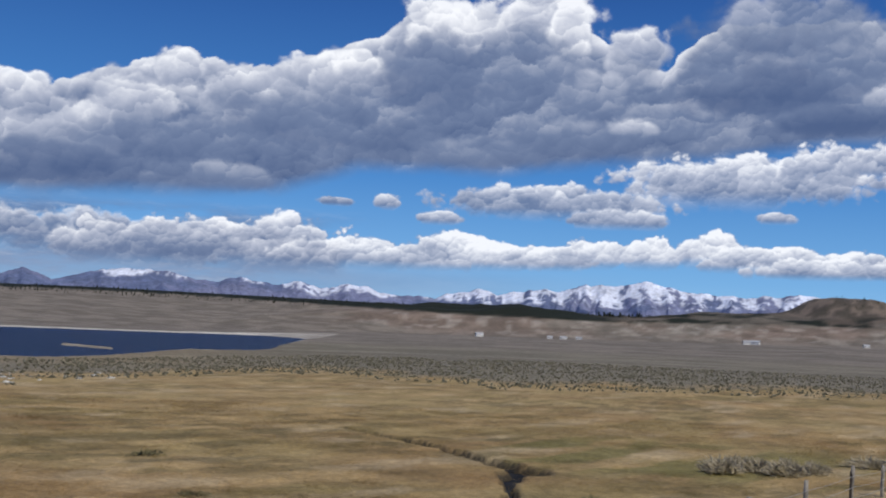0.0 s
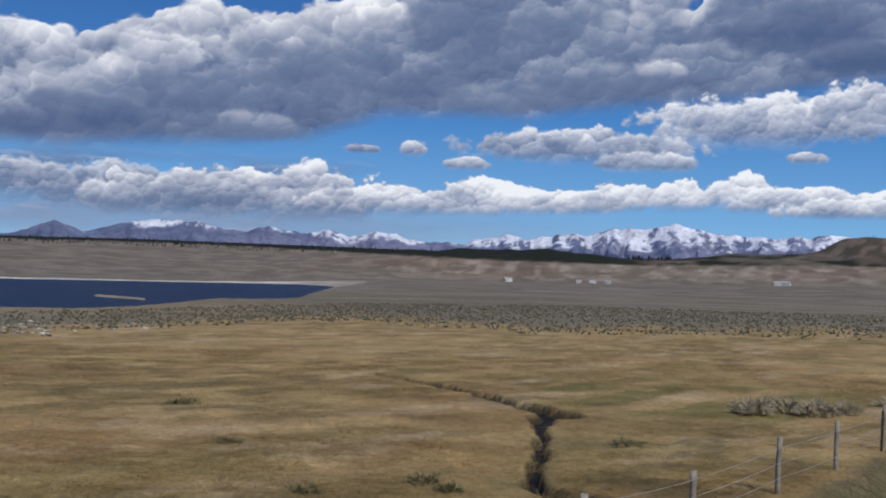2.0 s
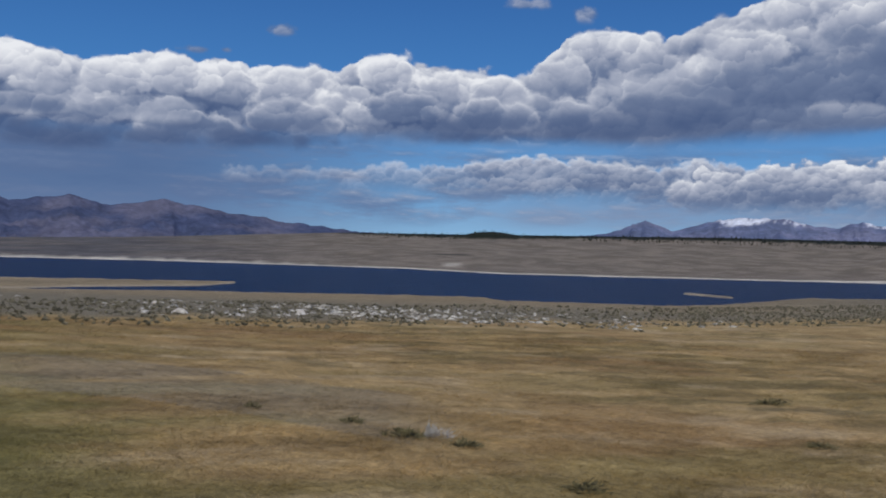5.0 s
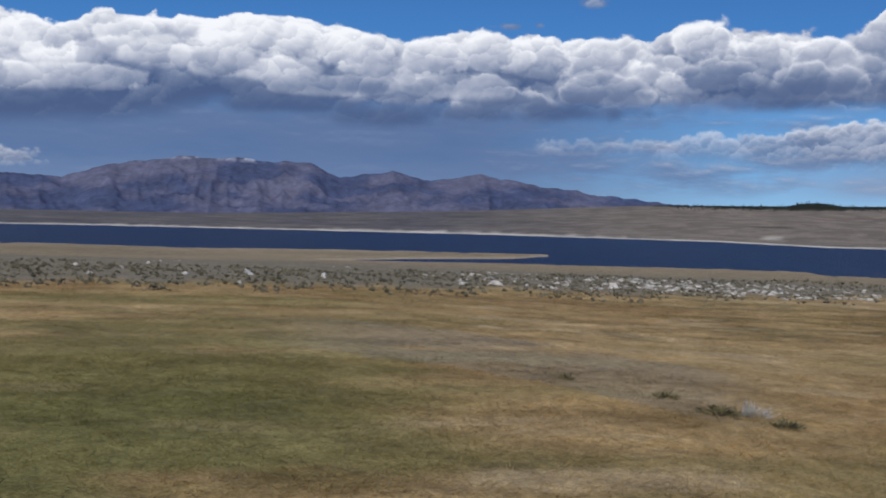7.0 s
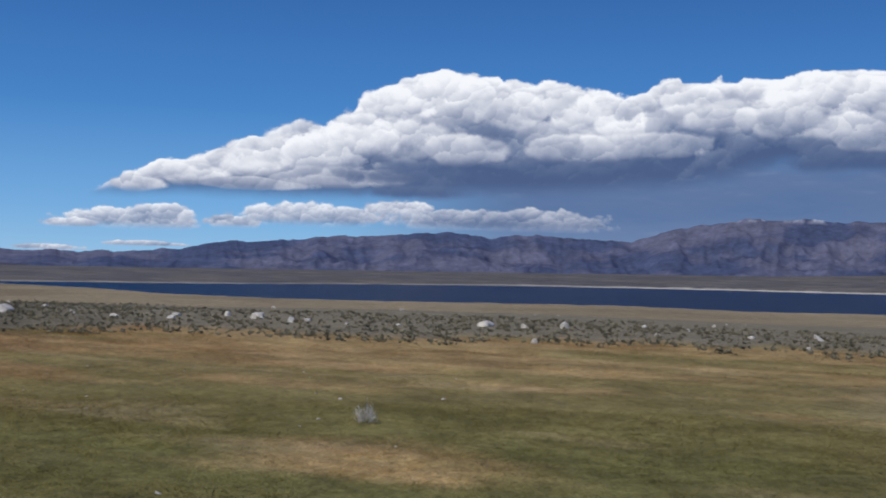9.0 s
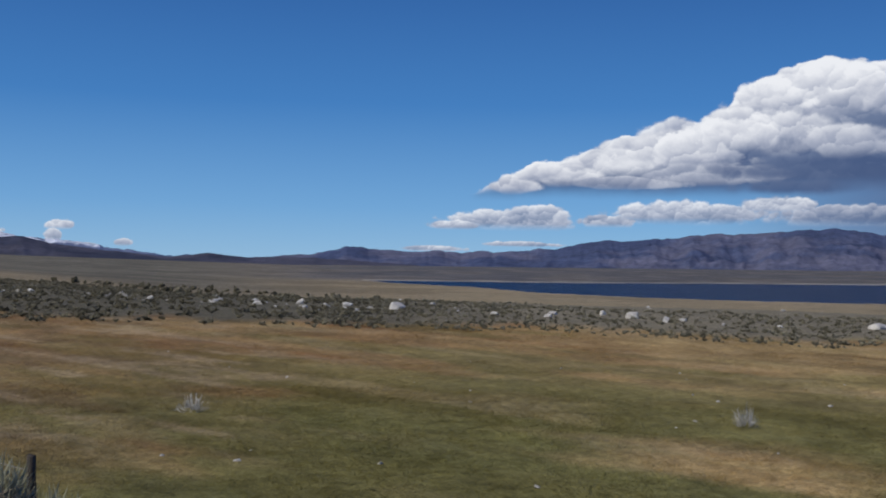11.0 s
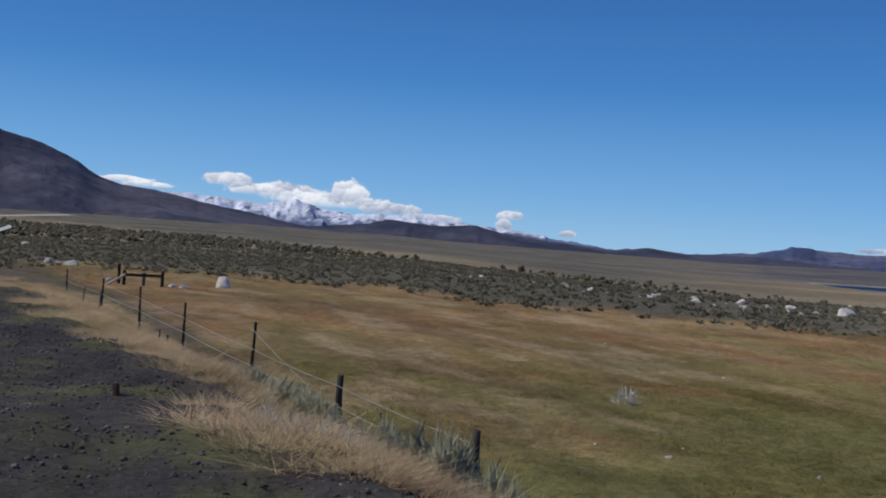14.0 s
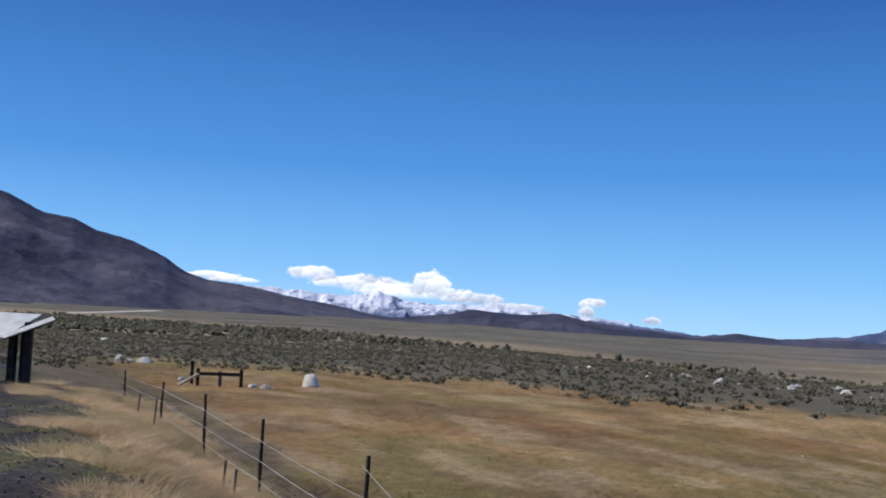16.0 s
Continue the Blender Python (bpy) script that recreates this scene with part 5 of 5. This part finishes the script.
# ---- a pole brace standing in the meadow ----
brace = new("fence_brace")
x, y = spot(134.95, sight(134.95, -3.12))
for px, ph in ((-1.0, 0.85), (0.05, 0.75), (1.05, 0.85)):
    bm = bmesh.new()
    box(bm, px - 0.08, px + 0.08, -0.08, 0.08, -0.1, ph, 0.02)
    part("post", bm, MAT_WOOD if px == 0.05 else MAT_DARKWOOD, brace)
bm = bmesh.new()
box(bm, -1.0, 1.1, -0.15, -0.05, 0.52, 0.68, 0.015)
part("rail", bm, MAT_DARKWOOD, brace)
bm = bmesh.new()
box(bm, -0.08, 0.08, -0.07, 0.07, -0.1, 1.15, 0.02)
p = part("post", bm, MAT_DARKWOOD, brace)
p.matrix_basis = pose(-1.25, 0.9, 0)
rod((-1.9, -0.3, 0.02), (-0.95, -0.12, 0.6), 0.07, "prop", stony("bleached_timber", (0.4, 0.34, 0.25), (0.6, 0.53, 0.42), 8), brace, 0, 3, "bleached leaning timber", 8)
posed(brace, x, y, 134.5 + 4)
tagged(brace, "dark wooden corner brace of an old fence", "fence brace")
x, y = spot(136.2, 70)
put_rock(136.6, sight(136.6, -2.9), 0.7, 1, 30)


# ---- kiosks and the stone pedestal on the gravel ----
def slab(corners, thick, mat, name, parent, label=""):
    """A flat board through four corners, with thickness."""
    c = [Vector(q) for q in corners]
    nrm = (c[1] - c[0]).cross(c[3] - c[0]).normalized() * thick
    bm = bmesh.new()
    lo, hi = [bm.verts.new(q - nrm) for q in c], [bm.verts.new(q) for q in c]
    bm.faces.new(hi)
    bm.faces.new(lo[::-1])
    for k in range(4):
        bm.faces.new((lo[k], lo[(k + 1) % 4], hi[(k + 1) % 4], hi[k]))
    bmesh.ops.recalc_face_normals(bm, faces=bm.faces)
    return part(name, bm, mat, parent, label)


def timber(x0, x1, y0, y1, z0, z1, name, parent, mat=None, label=""):
    bm = bmesh.new()
    box(bm, x0, x1, y0, y1, z0, z1, 0.012)
    return part(name, bm, mat or MAT_DARKWOOD, parent, label)


def kiosk():
    """Two roofed display stands set at an angle; x to the right, y away from the road's bend."""
    e = new("information_kiosk")
    for px, py, ph in ((0.0, 0.0, 1.45), (1.42, 0.0, 1.5), (1.62, 0.35, 1.75), (1.95, -0.25, 1.75)):
        timber(px - 0.1, px + 0.1, py - 0.1, py + 0.1, -0.2, ph, "post", e)
    slab([(-0.12, -0.5, 1.38), (1.38, -0.62, 1.3), (1.95, 0.55, 1.98), (0.5, 0.6, 2.0)], 0.05, MAT_ROOF, "roof", e, "pale metal roof panel")
    slab([(1.4, -0.66, 1.3), (1.48, -0.72, 1.3), (2.75, -0.4, 1.88), (2.1, 0.62, 1.98)], 0.06, MAT_DARKWOOD, "roof", e, "dark shingled roof panel")
    slab([(1.36, -0.72, 1.36), (1.5, -0.78, 1.3), (2.74, -0.46, 1.86), (2.62, -0.38, 1.94)], 0.04, MAT_ROOF, "fascia", e, "pale roof edge board")
    slab([(-0.25, -0.55, 1.3), (-0.1, -0.55, 1.36), (0.54, 0.62, 2.03), (0.42, 0.66, 2.0)], 0.06, MAT_DARKWOOD, "fascia", e)
    slab([(1.62, 0.35, 0.55), (1.95, -0.25, 0.55), (1.95, -0.25, 1.6), (1.62, 0.35, 1.6)], 0.05, MAT_DARKWOOD, "panel", e, "dark display panel seen edge-on")
    timber(0.0, 1.42, -0.04, 0.04, 1.28, 1.4, "beam", e)
    timber(0.1, 1.4, -0.03, 0.03, -0.02, 0.1, "sill", e, MAT_WOOD)
    return e


k1 = kiosk()
x, y = spot(144.7, 46.5)
posed(k1, x, y, 122)
k1.scale = (1.14, 1.14, 1.14)
tagged(k1, "roofed dark timber information kiosk with pale metal roof", "kiosk", "kiosks on the turnout")
x, y = spot(147.8, 49)
k2 = new("information_kiosk")
timber(-0.1, 0.1, -0.1, 0.1, -0.2, 1.5, "post", k2)
timber(-1.6, -1.4, -0.1, 0.1, -0.2, 1.5, "post", k2)
slab([(-2.0, -0.55, 1.4), (0.42, -0.55, 1.4), (0.12, 0.35, 2.1), (-1.9, 0.35, 2.1)], 0.06, MAT_DARKWOOD, "roof", k2, "dark shingled roof")
slab([(0.42, -0.6, 1.34), (0.5, -0.6, 1.4), (0.2, 0.35, 2.16), (0.1, 0.35, 2.1)], 0.05, MAT_DARKWOOD, "fascia", k2)
timber(-1.5, 0, -0.04, 0.04, 0.7, 1.4, "panel", k2)
posed(k2, x, y, 147)
tagged(k2, "roofed dark timber information kiosk on gravel", "kiosk", "kiosks on the turnout")

pedestal = new("stone_pedestal")
x, y = spot(145.8, 39.5)
r = random.Random(5)
bm = bmesh.new()
box(bm, -0.7, 0.7, -0.5, 0.5, -0.2, 1.3, 0.03)
part("core", bm, MAT_RUBBLE, pedestal)
for side in range(3):
    z = 0.0
    while z < 1.28:
        hgt = r.uniform(0.16, 0.28)
        s = -0.74 if side == 0 else -0.52
        end = 0.74 if side == 0 else 0.52
        while s < end - 0.05:
            wdt = min(r.uniform(0.18, 0.4), end - s)
            bm = bmesh.new()
            q = 0.04 * r.random()
            if side == 0:
                box(bm, s + 0.012, s + wdt - 0.012, -0.6 - q, -0.49, z + 0.01, min(z + hgt, 1.31) - 0.01, 0.02)
            else:
                xx = -0.69 if side == 1 else 0.69
                sg = -1 if side == 1 else 1
                box(bm, min(xx, xx + sg * (0.09 + q)), max(xx, xx + sg * (0.09 + q)), s + 0.012, s + wdt - 0.012, z + 0.01, min(z + hgt, 1.31) - 0.01, 0.02)
            part("stone", bm, MAT_RUBBLE, pedestal)
            s += wdt
        z += hgt
slab([(-0.82, -0.68, 1.3), (0.86, -0.68, 1.3), (0.7, 0.55, 1.62), (-0.62, 0.55, 1.62)], 0.07, MAT_RUBBLE, "cap", pedestal, "sloping stone cap")
slab([(-0.66, 0.5, 1.66), (0.62, 0.5, 1.68), (0.66, 0.62, 1.66), (-0.7, 0.62, 1.64)], 0.05, MAT_ROOF, "plaque", pedestal, "pale edge of the plaque")
posed(pedestal, x, y, 146.15 - 4)
pedestal.scale = (0.85, 0.85, 0.85)
tagged(pedestal, "dark rubble-stone monument pedestal with sloping cap", "pedestal")
bm = bmesh.new()
box(bm, -0.5, 0.4, -0.3, 0.3, 0, 0.1, 0.02)
ob = part("stone_slab", bm, MAT_ROCK)
x, y = spot(147.3, 39.3)
posed(ob, x, y, 147, 0.02)
tagged(ob, "flat pale stone slab on gravel", "slab")

# ---- far things ----
CONE = []
for k in range(3):
    rr = np.random.RandomState(k + 40)
    ring = 7
    vs, fs = [(0, 0, 1.0)], []
    for lv, (z, rad) in enumerate(((0.75, 0.14), (0.6, 0.1), (0.45, 0.22), (0.33, 0.16), (0.1, 0.3))):
        for j in range(ring):
            q = 2 * math.pi * j / ring + lv * 0.4
            w = rad * (0.7 + 0.6 * rr.rand())
            vs.append((w * math.cos(q), w * math.sin(q), z + 0.05 * rr.randn()))
    for j in range(ring):
        fs.append((0, 1 + j, 1 + (j + 1) % ring))
    for lv in range(4):
        for j in range(ring):
            a0, b0 = 1 + lv * ring + j, 1 + lv * ring + (j + 1) % ring
            fs += [(a0, a0 + ring, b0 + ring), (a0, b0 + ring, b0)]
    CONE.append((np.array(vs), np.array(fs)))
r = np.random.RandomState(701)
ta = np.concatenate([r.uniform(-30, 36, 1800), r.uniform(-18, -8, 130), r.normal(-21.6, 1.2, 45)])
td = np.concatenate([r.uniform(2050, 2300, 1800), r.uniform(2000, 2250, 130), r.uniform(1770, 1880, 45)])
tx_, ty_ = -np.sin(np.radians(ta)) * td, np.cos(np.radians(ta)) * td
th = np.r_[2.5 + 2.5 * r.rand(1800), 4 + 6 * r.rand(130), 2 + 2.5 * r.rand(45)]
trees = scatter("conifer_wood", CONE, tx_, ty_, th * 0.9, th, tinted(len(ta), (0.02, 0.026, 0.016), (0.045, 0.05, 0.03), 702), 703)
tagged(trees, "dark distant conifers along the plateau edge", "trees", kind="stuff")
MAT_WALL = stony("white_painted_wall", (0.7, 0.69, 0.66), (0.82, 0.81, 0.78), 0.6, 0.1)
MAT_TIN = stony("grey_tin_roof", (0.35, 0.35, 0.35), (0.55, 0.55, 0.54), 0.5, 0.1, rough=0.5)


def house(az, d, wd, dp, ht, turn):
    e = new("house")
    bm = bmesh.new()
    box(bm, -wd / 2, wd / 2, -dp / 2, dp / 2, -1.0, ht)
    part("wall", bm, MAT_WALL, e)
    for sg in (-1, 1):
        slab([(-wd / 2 - 0.4, sg * (dp / 2 + 0.4), ht - 0.1), (wd / 2 + 0.4, sg * (dp / 2 + 0.4), ht - 0.1), (wd / 2 + 0.4, 0, ht + dp * 0.3), (-wd / 2 - 0.4, 0, ht + dp * 0.3)], 0.15, MAT_TIN, "roof", e)
    for k in range(3):
        bm = bmesh.new()
        box(bm, -wd / 3 + k * wd / 3 - 0.5, -wd / 3 + k * wd / 3 + 0.5, -dp / 2 - 0.06, -dp / 2 + 0.02, 1.0, 2.2)
        part("window", bm, MAT_DARKWOOD, e)
    x, y = spot(az, d)
    posed(e, x, y, az + turn, 0.3)
    tagged(e, "small distant white ranch house with tin roof", "house", "far houses")


for q in ((-15.55, 1480, 9, 6, 4, 10), (-15.95, 1500, 13, 7, 4, -15), (-1.9, 1450, 10, 6, 4, 20), (-5.6, 1470, 7, 5, 3, 0), (-6.3, 1470, 9, 5, 3, 15), (-7.1, 1480, 8, 5, 3, -5), (-21.2, 1470, 7, 5, 3, 20)):
    house(*q)
for az in (-25.15, -25.75):
    x, y = spot(az, sight(az, -2.95))
    bm = bmesh.new()
    box(bm, -0.09, 0.09, -0.09, 0.09, -0.2, 1.35, 0.02)
    ob = part("gate_post", bm, MAT_WOOD)
    posed(ob, x, y, 30, 0, (2, -3))
    tagged(ob, "weathered square gate post in the meadow", "post", "gate posts")
